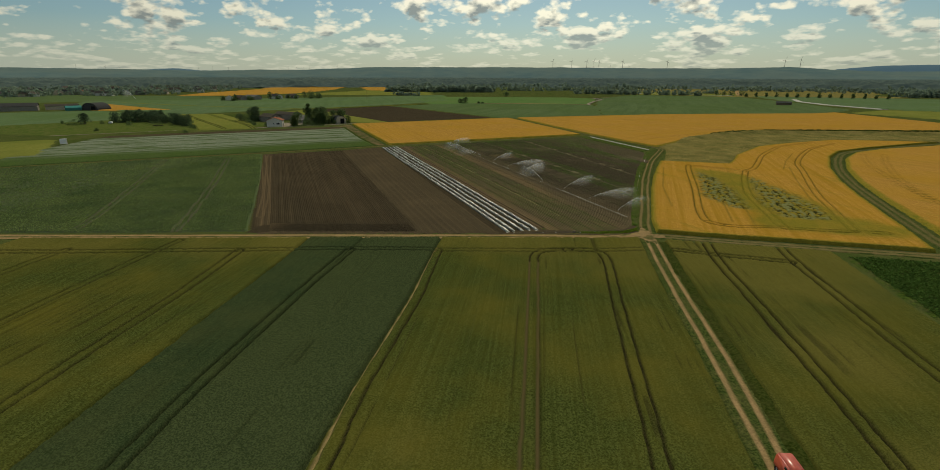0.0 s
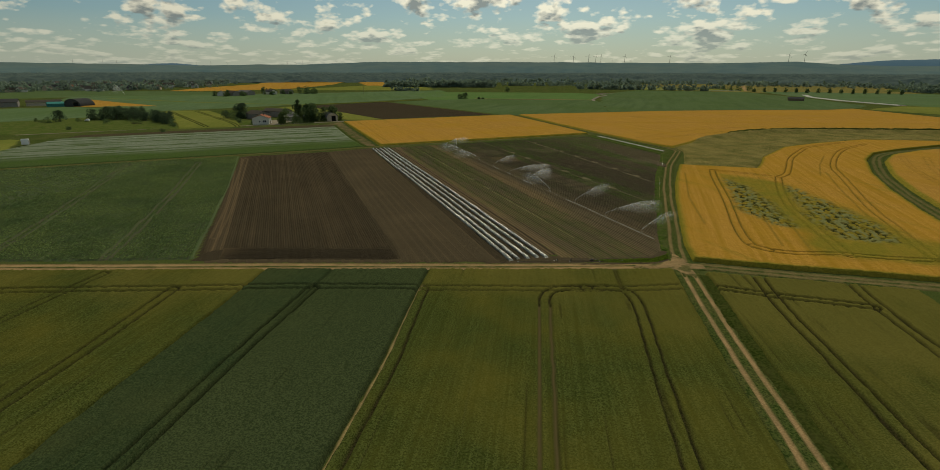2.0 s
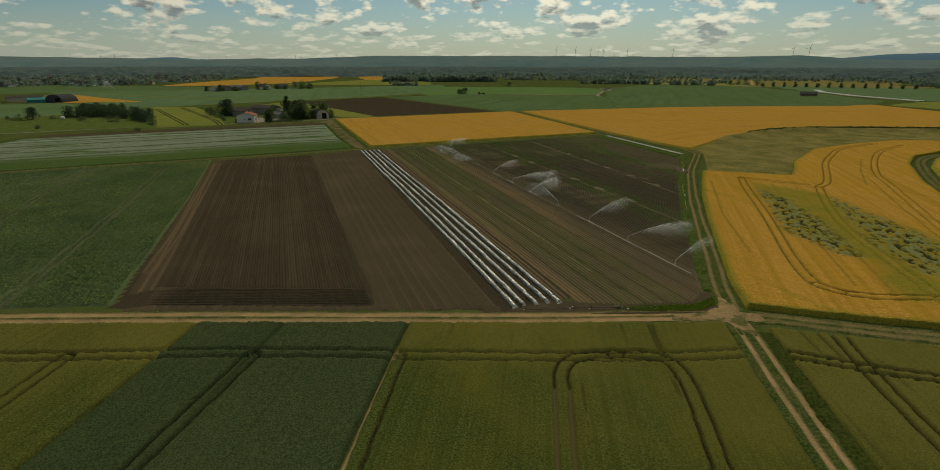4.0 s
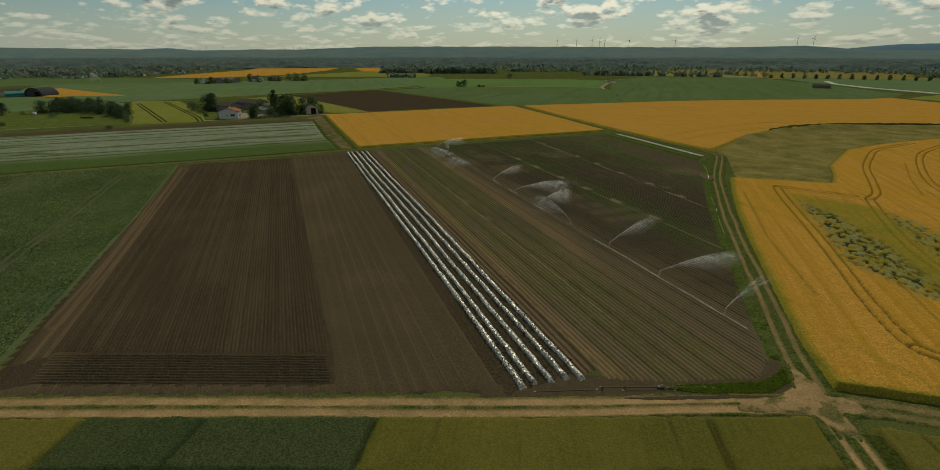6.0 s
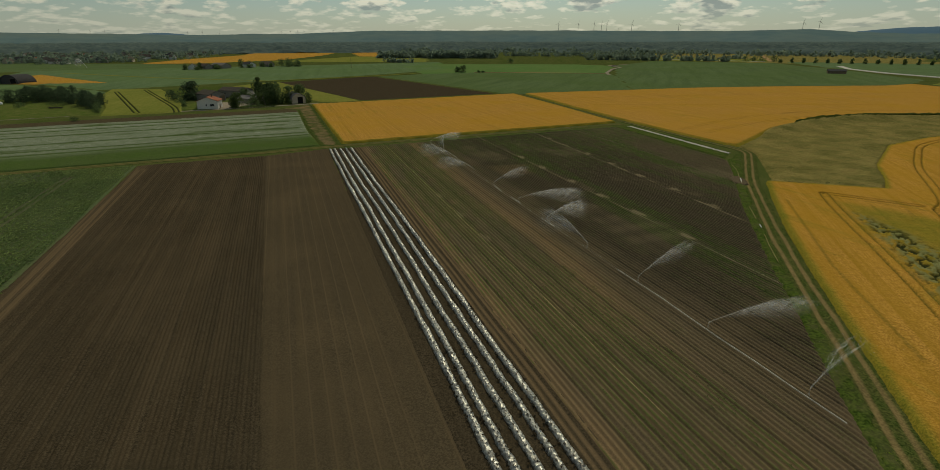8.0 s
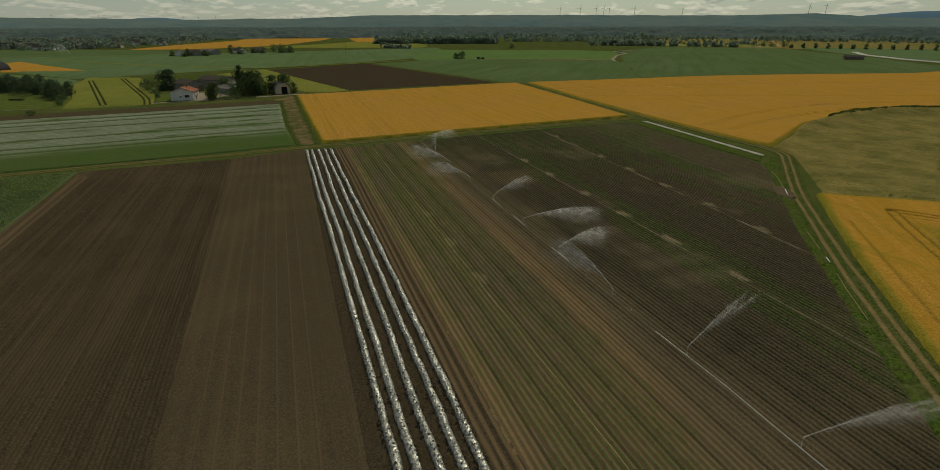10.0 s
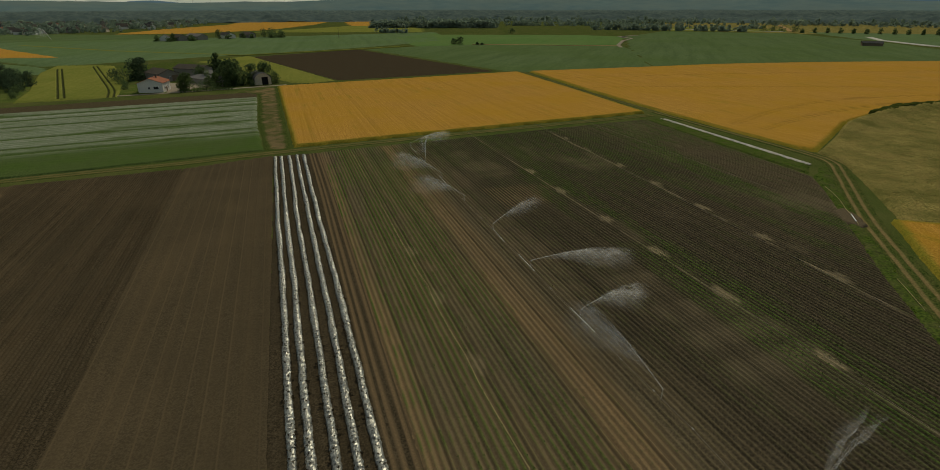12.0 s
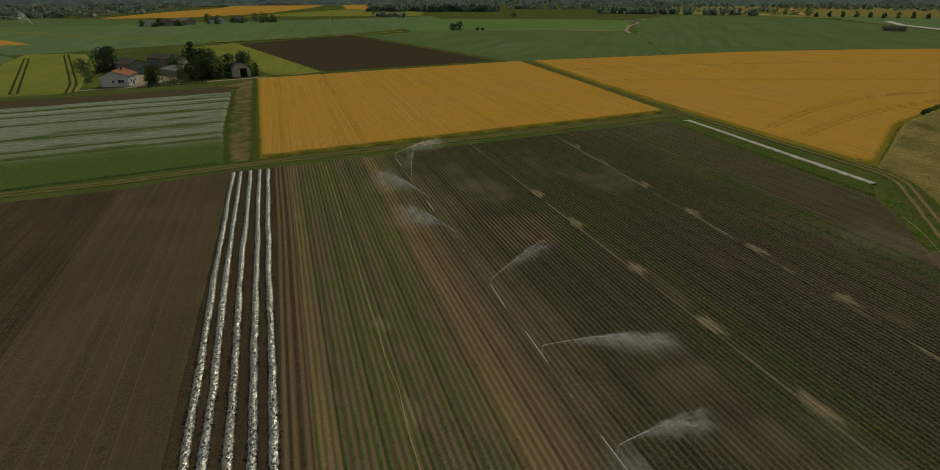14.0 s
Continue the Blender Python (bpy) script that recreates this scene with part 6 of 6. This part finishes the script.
arch_hall("round_roofed_barn", -146.6, 296, 36, 8.4, 17, 2.6, 3.2, "render_tan", "roof_grey", "tan barn with an arched grey sheet roof and open doorway", (3.0, 3.9, 1.0))
field("yard", [(-179, 261.5), (-174, 266), (-176, 280), (-160, 290), (-158, 298), (-190, 296), (-206, 296), (-196, 284)], (.8, .8), .05, "yard", "pale paved farmyard",
      category="yard", kind="structure", edge=.2)
field("lawn", [(-205, 258), (-193, 257), (-180, 262), (-196, 284), (-206, 296), (-222, 280)], (1, 1), .05, "verge", "green lawn beside the farmhouse", category="lawn", edge=.2)

for x, y, h, w, lab, lf, n, cn in (
        (-228, 308, 12.5, 15, "broad dark tree behind the farmhouse", "leaf_dark", 1900, False),
        (-236, 300, 7, 9, "low dark tree behind the farmhouse", "leaf_dark", 900, False),
        (-174, 270, 9.5, 9, "pale feathery tree beside the farmyard", "leaf_pale", 1300, False),
        (-161, 293, 14, 14, "large dark broadleaf tree among the barns", "leaf", 1900, False),
        (-168, 300, 13, 11, "large dark broadleaf tree among the barns", "leaf", 1400, False),
        (-180, 310, 16, 8, "tall slender broadleaf tree among the barns", "leaf", 1200, False),
        (-155, 300, 11, 10, "dark broadleaf tree beside the round barn", "leaf", 1000, False),
        (-166, 284, 8, 6, "small round green tree in the yard", "leaf_pale", 800, False),
        (-160.5, 285, 7.5, 6, "small round green tree in the yard", "leaf_pale", 800, False),
        (-190, 308, 9, 9, "dark broadleaf tree between the barns", "leaf", 1000, False),
        (-172, 287, 7, 7, "dark broadleaf tree beside the open shed", "leaf", 900, False),
        (-150, 305, 12, 12, "large dark broadleaf tree behind the round barn", "leaf", 1300, False),
        (-142.5, 302, 6.5, 6, "small green tree beside the round barn", "leaf_pale", 700, False)):
    tree(x, y, h, w, lab, lf, n, cn, int(h * 31 + abs(x)))
for x, y, h, w in ((-223.5, 287, 6, 8), (-219, 283, 3.5, 5), (-168, 273, 5, 6), (-163, 276, 4, 5), (-212, 276, 3, 5), (-208, 270, 2.4, 4), (-158, 288, 3.5, 4), (-150, 291, 3, 4),
                   (-197, 268, 2.2, 3.5), (-178, 273, 2.5, 3)):
    tree(x, y, h, w, "rounded green garden bush near the farm buildings", "leaf", 420, seed=int(abs(x * 7)), category="bush", name="bush", group="garden bushes")
for i in range(17):
    t_ = i / 16
    tree(-172.8 + 19 * t_, 263.6 + 13.2 * t_, 1.5 + .35 * ((i * 7) % 3), 1.5, "small clipped hedge bush along the lane", "leaf", 120, seed=300 + i, category="bush", name="hedge_bush",
         group="hedge along the lane", card=.3)

# scrub with trees, beside the fleece field
for i, (x, y, h, w) in enumerate(((-334, 277, 9, 10), (-326, 278, 9, 10), (-318, 282, 10.5, 12), (-312, 286, 9, 11), (-306, 290, 9.5, 10), (-318, 300, 9, 10), (-310, 301, 9, 10), (-298, 284, 7, 9),
                                  (-288, 275, 7, 8), (-270, 266, 9, 10), (-262, 262, 8, 10), (-256, 256, 7.5, 9), (-276, 272, 8.5, 9), (-345, 258, 9, 9), (-330, 288, 10, 11), (-302, 280, 8, 10), (-294, 292, 8, 10), (-284, 282, 8, 9), (-268, 276, 8, 9), (-324, 292, 10, 11))):
    tree(x, y, h, w, "dark broadleaf tree in overgrown scrub", "leaf_dark", 1000, seed=400 + i, group="scrub trees")
for i, (x, y, h, w) in enumerate(((-290, 263, 4, 6), (-285, 264, 4, 5), (-300, 250, 3.5, 6), (-243, 242, 3.5, 5), (-247, 248, 5, 6), (-237, 236, 3, 4), (-224.5, 207.5, 2.4, 4.5), (-292.7, 210, 2.5, 4),
                                  (-351, 249, 3, 6), (-345.5, 249, 5, 5), (-363, 256, 3, 4), (-310, 262, 2.5, 5), (-333, 262, 3, 4))):
    tree(x, y, h, w, "low green scrub bush in rough grass", "leaf", 380, seed=440 + i, category="bush", name="bush", group="scrub bushes")
field("rough_pasture", [(-420, 190), (-300, 180), (-238, 226), (-222, 226), (-236, 242), (-262, 270), (-320, 312), (-380, 280)], (1.5, 1.5), .15, "verge",
      "rough green pasture with tussocks", category="pasture")


def container(x, y):
    root = new("white_container")
    root.matrix_basis = pose(x, y, 0, 0, 0, 35)
    tagged(root, "small white box trailer standing at the field's corner", "trailer")
    bm = bmesh.new()
    box(bm, (0, 0, 1.95), (3.2, 2.3, 2.8))
    bmesh.ops.bevel(bm, geom=bm.edges[:], offset=.08, segments=2, affect="EDGES")
    part("box_body", bm, "steel", root)
    bm = bmesh.new()
    box(bm, (1.62, 0, 1.9), (.04, 1.9, 2.4))
    part("rear_door", bm, "render_grey", root)
    for sx in (-.6, .6):
        for sy in (-1.0, 1.0):
            part("wheel", mesh_of("wheel", *tube_arrays((sx, sy - .1, .38), (sx, sy + .1, .38), .38, .38, 14), "rubber"), None, root)


container(-252.5, 140.5)


def small_van(name, x, y, turn, paint, label):
    """A short delivery van with glazed cab."""
    root = new(name)
    root.matrix_basis = pose(x, y, 0, 0, 0, turn)
    tagged(root, label, "van")
    prof = [(-2.0, .45), (-2.05, 1.0), (-1.95, 1.75), (-1.7, 2.0), (.7, 2.0), (1.05, 1.85), (1.55, 1.15), (2.05, .95), (2.12, .5)]
    bm = bmesh.new()
    f = bm.faces.new([bm.verts.new((-.84, py, pz)) for py, pz in prof])
    r = bmesh.ops.extrude_face_region(bm, geom=[f])
    top = [v for v in r["geom"] if isinstance(v, bmesh.types.BMVert)]
    bmesh.ops.translate(bm, verts=top, vec=(1.68, 0, 0))
    for v in bm.verts:
        if v.co.z > 1.2:
            v.co.x *= .88
    bmesh.ops.recalc_face_normals(bm, faces=bm.faces)
    bmesh.ops.bevel(bm, geom=bm.edges[:], offset=.12, segments=3, affect="EDGES")
    for f in bm.faces:
        f.smooth = True
    part("body", bm, paint, root)
    bm = bmesh.new()
    box(bm, (0, 1.36, 1.52), (1.26, .03, .62), Matrix.Translation((0, 1.36, 1.52)) @ Matrix.Rotation(radians(-36), 4, "X") @ Matrix.Translation((0, -1.36, -1.52)))
    part("windscreen", bm, "glass", root)
    for sx in (-1, 1):
        bm = bmesh.new()
        box(bm, (sx * .785, .45, 1.5), (.05, 1.0, .46))
        part("side_window", bm, "glass", root)
        bm = bmesh.new()
        box(bm, (sx * 1.0, 1.0, 1.25), (.2, .12, .22))
        bmesh.ops.bevel(bm, geom=bm.edges[:], offset=.04, segments=2, affect="EDGES")
        part("wing_mirror", bm, "rubber", root, "black wing mirror")
        for sy in (-1.25, 1.3):
            wh = part("wheel", mesh_of("tyre", *tube_arrays((sx * .66, sy, .33), (sx * .86, sy, .33), .33, .33, 18), "rubber"), None, root)
            part("rim", mesh_of("rim", *tube_arrays((sx * .80, sy, .33), (sx * .875, sy, .33), .2, .17, 12), "alu"), None, wh)
    for sx in (-.6, .6):
        bm = bmesh.new()
        box(bm, (sx, 2.08, .78), (.32, .08, .2))
        part("headlight", bm, "glass", root)
    bm = bmesh.new()
    box(bm, (0, 2.1, .48), (1.66, .12, .2))
    part("bumper", bm, "rubber", root)


small_van("red_van", 38.9, -83.8, 183, "red", "small faded red van parked on the sandy track")
small_van("white_van", -328, 264.5, 70, "steel", "white van parked in the rough pasture")


def flat_trailer(x, y, turn):
    root = new("flat_trailer")
    root.matrix_basis = pose(x, y, 0, 0, 0, turn)
    tagged(root, "dark flat trailer parked beside the scrub", "trailer")
    bm = bmesh.new()
    box(bm, (0, 0, .9), (7.5, 2.2, .35))
    bmesh.ops.bevel(bm, geom=bm.edges[:], offset=.05, segments=1, affect="EDGES")
    part("bed", bm, "rubber", root)
    for sx in (-2.6, -1.6, 2.2):
        for sy in (-.95, .95):
            part("wheel", mesh_of("wheel", *tube_arrays((sx, sy - .12, .42), (sx, sy + .12, .42), .42, .42, 14), "rubber"), None, root)


flat_trailer(-276, 250.5, 10)

# farm sheds beyond the pasture
gable_house("barn", -533, 414, -50, 12, 30, 4.2, 6.0, "render_tan", "tile_brown", "long tan barn with a reddish-brown roof", category="barn", chimney=False)
gable_house("shed", -501, 406, -40, 12, 14, 3.0, 4.8, "teal", "teal", "teal-green sheet metal shed", category="shed", chimney=False)
arch_hall("round_barn", -478, 413, -8, 22, 16, .6, 7.0, "roof_dark", "roof_dark", "dark arched polytunnel barn with an open end", (7, 4.5, 5))
gable_house("barn", -560, 384, -50, 16, 34, 5, 8, "render_grey", "roof_dark", "large grey barn with a dark roof", category="barn", chimney=False)
gable_house("long_hall", -640, 1900, 100, 16, 60, 6, 9, "render_tan", "tile_red", "long low hall with a red roof far off", category="hall", chimney=False)
big = new("rain_gun")
big.matrix_basis = pose(-622, 665, 0, 0, 0, 150)
tagged(big, "large irrigation gun throwing a high white plume", "sprinkler")
part("riser", mesh_of("riser", *tube_arrays((0, 0, -.1), (0, 0, 2.4), .2, .14, 8), "alu"), None, big)
for k_, me_ in zip(("water_jet", "spray", "mist"), spray_mesh(64, 40, 11, 4000, 1.6, 6.0)):
    tagged(part(k_, me_, None, big, "white plume of water drops"), kind="stuff")
# hamlet in the fields
for x, y, tn, w, d, lab, wl, rf in ((-455, 652, 30, 11, 14, "whitewashed hamlet house with a brown roof", "render_white", "tile_brown"),
                                    (-436, 660, 60, 10, 20, "grey hamlet barn with a brown roof", "render_grey", "tile_brown"),
                                    (-425, 684, 70, 14, 24, "large grey hamlet barn", "render_grey", "roof_grey"),
                                    (-405, 716, 60, 12, 20, "pale hamlet barn with an open side", "render_white", "roof_dark"),
                                    (-388, 740, 65, 11, 20, "grey hamlet barn behind trees", "render_grey", "tile_brown")):
    gable_house("hamlet_house", x, y, tn, w, d, 4.6, 7.6, wl, rf, lab, group="hamlet", chimney=False)
for i, (x, y, h, w) in enumerate(((-462, 646, 8, 8), (-446, 655, 9, 7), (-430, 668, 7, 10), (-414, 702, 14, 9), (-418, 730, 9, 12), (-396, 730, 8, 10), (-378, 752, 12, 14), (-366, 750, 13, 15),
                                  (-356, 756, 11, 14), (-372, 772, 11, 13), (-350, 745, 9, 11), (-440, 640, 5, 10), (-424, 660, 5, 9), (-400, 700, 6, 10), (-382, 726, 6, 9), (-452, 664, 9, 9), (-360, 738, 9, 12))):
    tree(x, y, h, w, "dark tree among the hamlet's barns", "leaf", 420, seed=500 + i, group="hamlet trees", card=1.1)


# ---------------------------------------------------------------- village
def village():
    g = np.random.default_rng(88)
    poly = [(-850, 700), (-700, 828), (-712, 955), (-795, 1255), (-1000, 1950), (-1150, 1900), (-1250, 1300), (-1180, 950), (-1060, 720)]
    made = []
    for wl, rf, lab in (("render_white", "tile_brown", "white village house with a brown tiled roof"), ("render_white", "tile_red", "white village house with a red tiled roof"),
                        ("render_tan", "tile_brown", "tan village house with a brown tiled roof"), ("render_grey", "roof_dark", "grey village house with a dark roof")):
        w, d = 10, 13
        made.append(gable_house("village_house", -860 - 14 * len(made), 716, 20 * len(made), w, d, 5.0, 9.0, wl, rf, lab, group="village houses"))
    n, trees = 0, []
    while n < 170:
        x, y = g.uniform(-1250, -690), 690 + 1250 * g.uniform() ** 1.6
        if inside_dist(np.array([x]), np.array([y]), poly)[0] < 0:
            continue
        trees += [(x + g.normal(0, 16), y + g.normal(0, 16)) for _ in range(10)]
        copy_thing(made[int(g.choice(4, p=(.38, .08, .26, .28)))], pose(x, y, 0, 0, 0, g.uniform(0, 180)))
        n += 1
    ch = []
    for x, y in trees:
        h = g.uniform(6, 13)
        p = crown_points(g, h, h * .95, 28, .1, 6) + (x, y, 0)
        ch.append(cards(p, h * .32 * g.uniform(.6, 1.3, 28), g))
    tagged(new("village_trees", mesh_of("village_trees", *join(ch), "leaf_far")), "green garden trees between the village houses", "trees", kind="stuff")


village()

# ---------------------------------------------------------------- single trees, hedges and woods on the plain
for i in range(14):
    t_ = i / 13
    tree(412 + 200 * t_, 975 - 90 * t_, 8.0 + 1.8 * ((i * 5) % 4) / 3, 7, "round roadside tree in an even row", "leaf", 170, seed=600 + i, group="row of roadside trees", card=1.7)
for i, (x, y, h, w) in enumerate(((-95, 634, 7, 8), (-88, 635, 9, 9), (-68, 628, 3, 3), (-63, 628, 2.5, 3), (-45, 903, 9, 12), (415, 1010, 11, 14), (400, 1025, 12, 14), (388, 1030, 10, 14), (376, 1036, 11, 13))):
    tree(x, y, h, w, "lone dark green tree between fields", "leaf", 200, seed=640 + i, card=1.5, group="field trees")


def wood(name, x0, y0, x1, y1, count, depth, h, label, seed, n=60, leaf="leaf_far"):
    g = np.random.default_rng(seed)
    ch = []
    dx, dy = x1 - x0, y1 - y0
    L_ = math.hypot(dx, dy)
    for i in range(count):
        t, o = g.uniform(), g.uniform(-depth, depth)
        hh = h * g.uniform(.7, 1.1)
        p = crown_points(g, hh, hh * .9, n, .02, 7) + (x0 + dx * t - dy / L_ * o, y0 + dy * t + dx / L_ * o, 0)
        ch.append(cards(p, hh * .27 * g.uniform(.6, 1.3, n), g))
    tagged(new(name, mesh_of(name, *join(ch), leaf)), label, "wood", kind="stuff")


wood("bank_scrub", 133, 244, 178, 270, 380, 1.6, 2.3, "low dark scrub along the meadow bank", 75, 26, "leaf")
wood("bank_scrub", 178, 270, 310, 279, 620, 1.6, 2.3, "low dark scrub along the meadow bank", 76, 24, "leaf")
wood("weed_patch", 81.5, 124.0, 95, 120.6, 40, .5, .9, "dark weeds between cereal and meadow", 77, 20, "leaf")
wood("hedge_wood", -268, 930, -210, 885, 40, 6, 8, "dense dark hedge between fields", 70)
wood("small_wood", -340, 1130, -90, 1165, 230, 30, 16, "dark green wood at the fields' far edge", 71)
wood("small_wood", 690, 1000, 1000, 960, 210, 40, 15, "dark green wood beyond the stubble", 72)
wood("field_hedge", 100, 1180, 420, 1140, 60, 12, 9, "dark field hedge with small trees", 73)
wood("field_hedge", 92, 1075, 250, 1046, 70, 9, 11, "dark field hedge with round trees", 78)
wood("field_hedge", 262, 1042, 340, 1012, 36, 8, 10, "dark field hedge with round trees", 79)
wood("field_hedge", -80, 1300, 260, 1280, 90, 20, 12, "dark field hedge with tall trees", 74)


def hut():
    gable_house("field_barn", 356, 655, 70, 12, 18, 3.2, 5.0, "wood", "roof_dark", "dark wooden field barn with a low roof", category="barn", chimney=False)


hut()


def pylon(x, y, h):
    root = new("power_pole")
    root.matrix_basis = pose(x, y, 0)
    tagged(root, "thin wooden power pole standing in a field", "pole")
    part("pole", mesh_of("pole", *tube_arrays((0, 0, -.2), (0, 0, h), .22, .14, 8), "wood"), None, root)
    part("crossarm", mesh_of("arm", *tube_arrays((-1.2, 0, h - .6), (1.2, 0, h - .6), .09, .09, 6), "wood"), None, root)


pylon(-257, 714, 14)


# ---------------------------------------------------------------- wind turbines on the ridge
def turbine(az, hub, first):
    g = math.radians(az)
    x, y = 12 + math.sin(g) * 4440, -129 + math.cos(g) * 4440
    z0 = float(skyline(np.array([az]))[0]) - 8
    if first is not None:
        return copy_thing(first, Matrix.Translation((x, y, z0)) @ pose(0, 0, 0, 0, 0, -az))
    root = new("wind_turbine")
    root.matrix_basis = pose(x, y, z0, 0, 0, -az)
    tagged(root, "pale grey three-bladed wind turbine on a distant ridge", "wind turbine", "wind turbines on the ridge")
    part("tower", mesh_of("tower", *tube_arrays((0, 0, 0), (0, 0, hub), hub * .026, hub * .016, 10), "render_grey", smooth=True), None, root)
    part("nacelle", mesh_of("nacelle", *tube_arrays((0, -4, hub + 1), (0, 6, hub + 1), hub * .025, hub * .025, 8), "render_grey", smooth=True), None, root)
    for k in range(3):
        a = math.radians(20 + 120 * k)
        part("blade", mesh_of("blade", *tube_arrays((0, -5, hub + 1), (math.sin(a) * hub * .46, -5, hub + 1 + math.cos(a) * hub * .46), hub * .017, .2, 6), "render_grey", smooth=True), None, root)
    return root


tall = turbine(8.4, 56, None)
for az in (1.5, 3.4, 4.9, 5.6, 6.1, 12.6, 22.6, 23.8):
    turbine(az, 62, tall)
low = turbine(-42.5, 24, None)
for az in (-40.4, -39.4, -33.2, -32.0, -30.6, -25.2, -24.4, -23.8, -23.2, -20.5, 9.0, 7.2):
    turbine(az, 34, low)
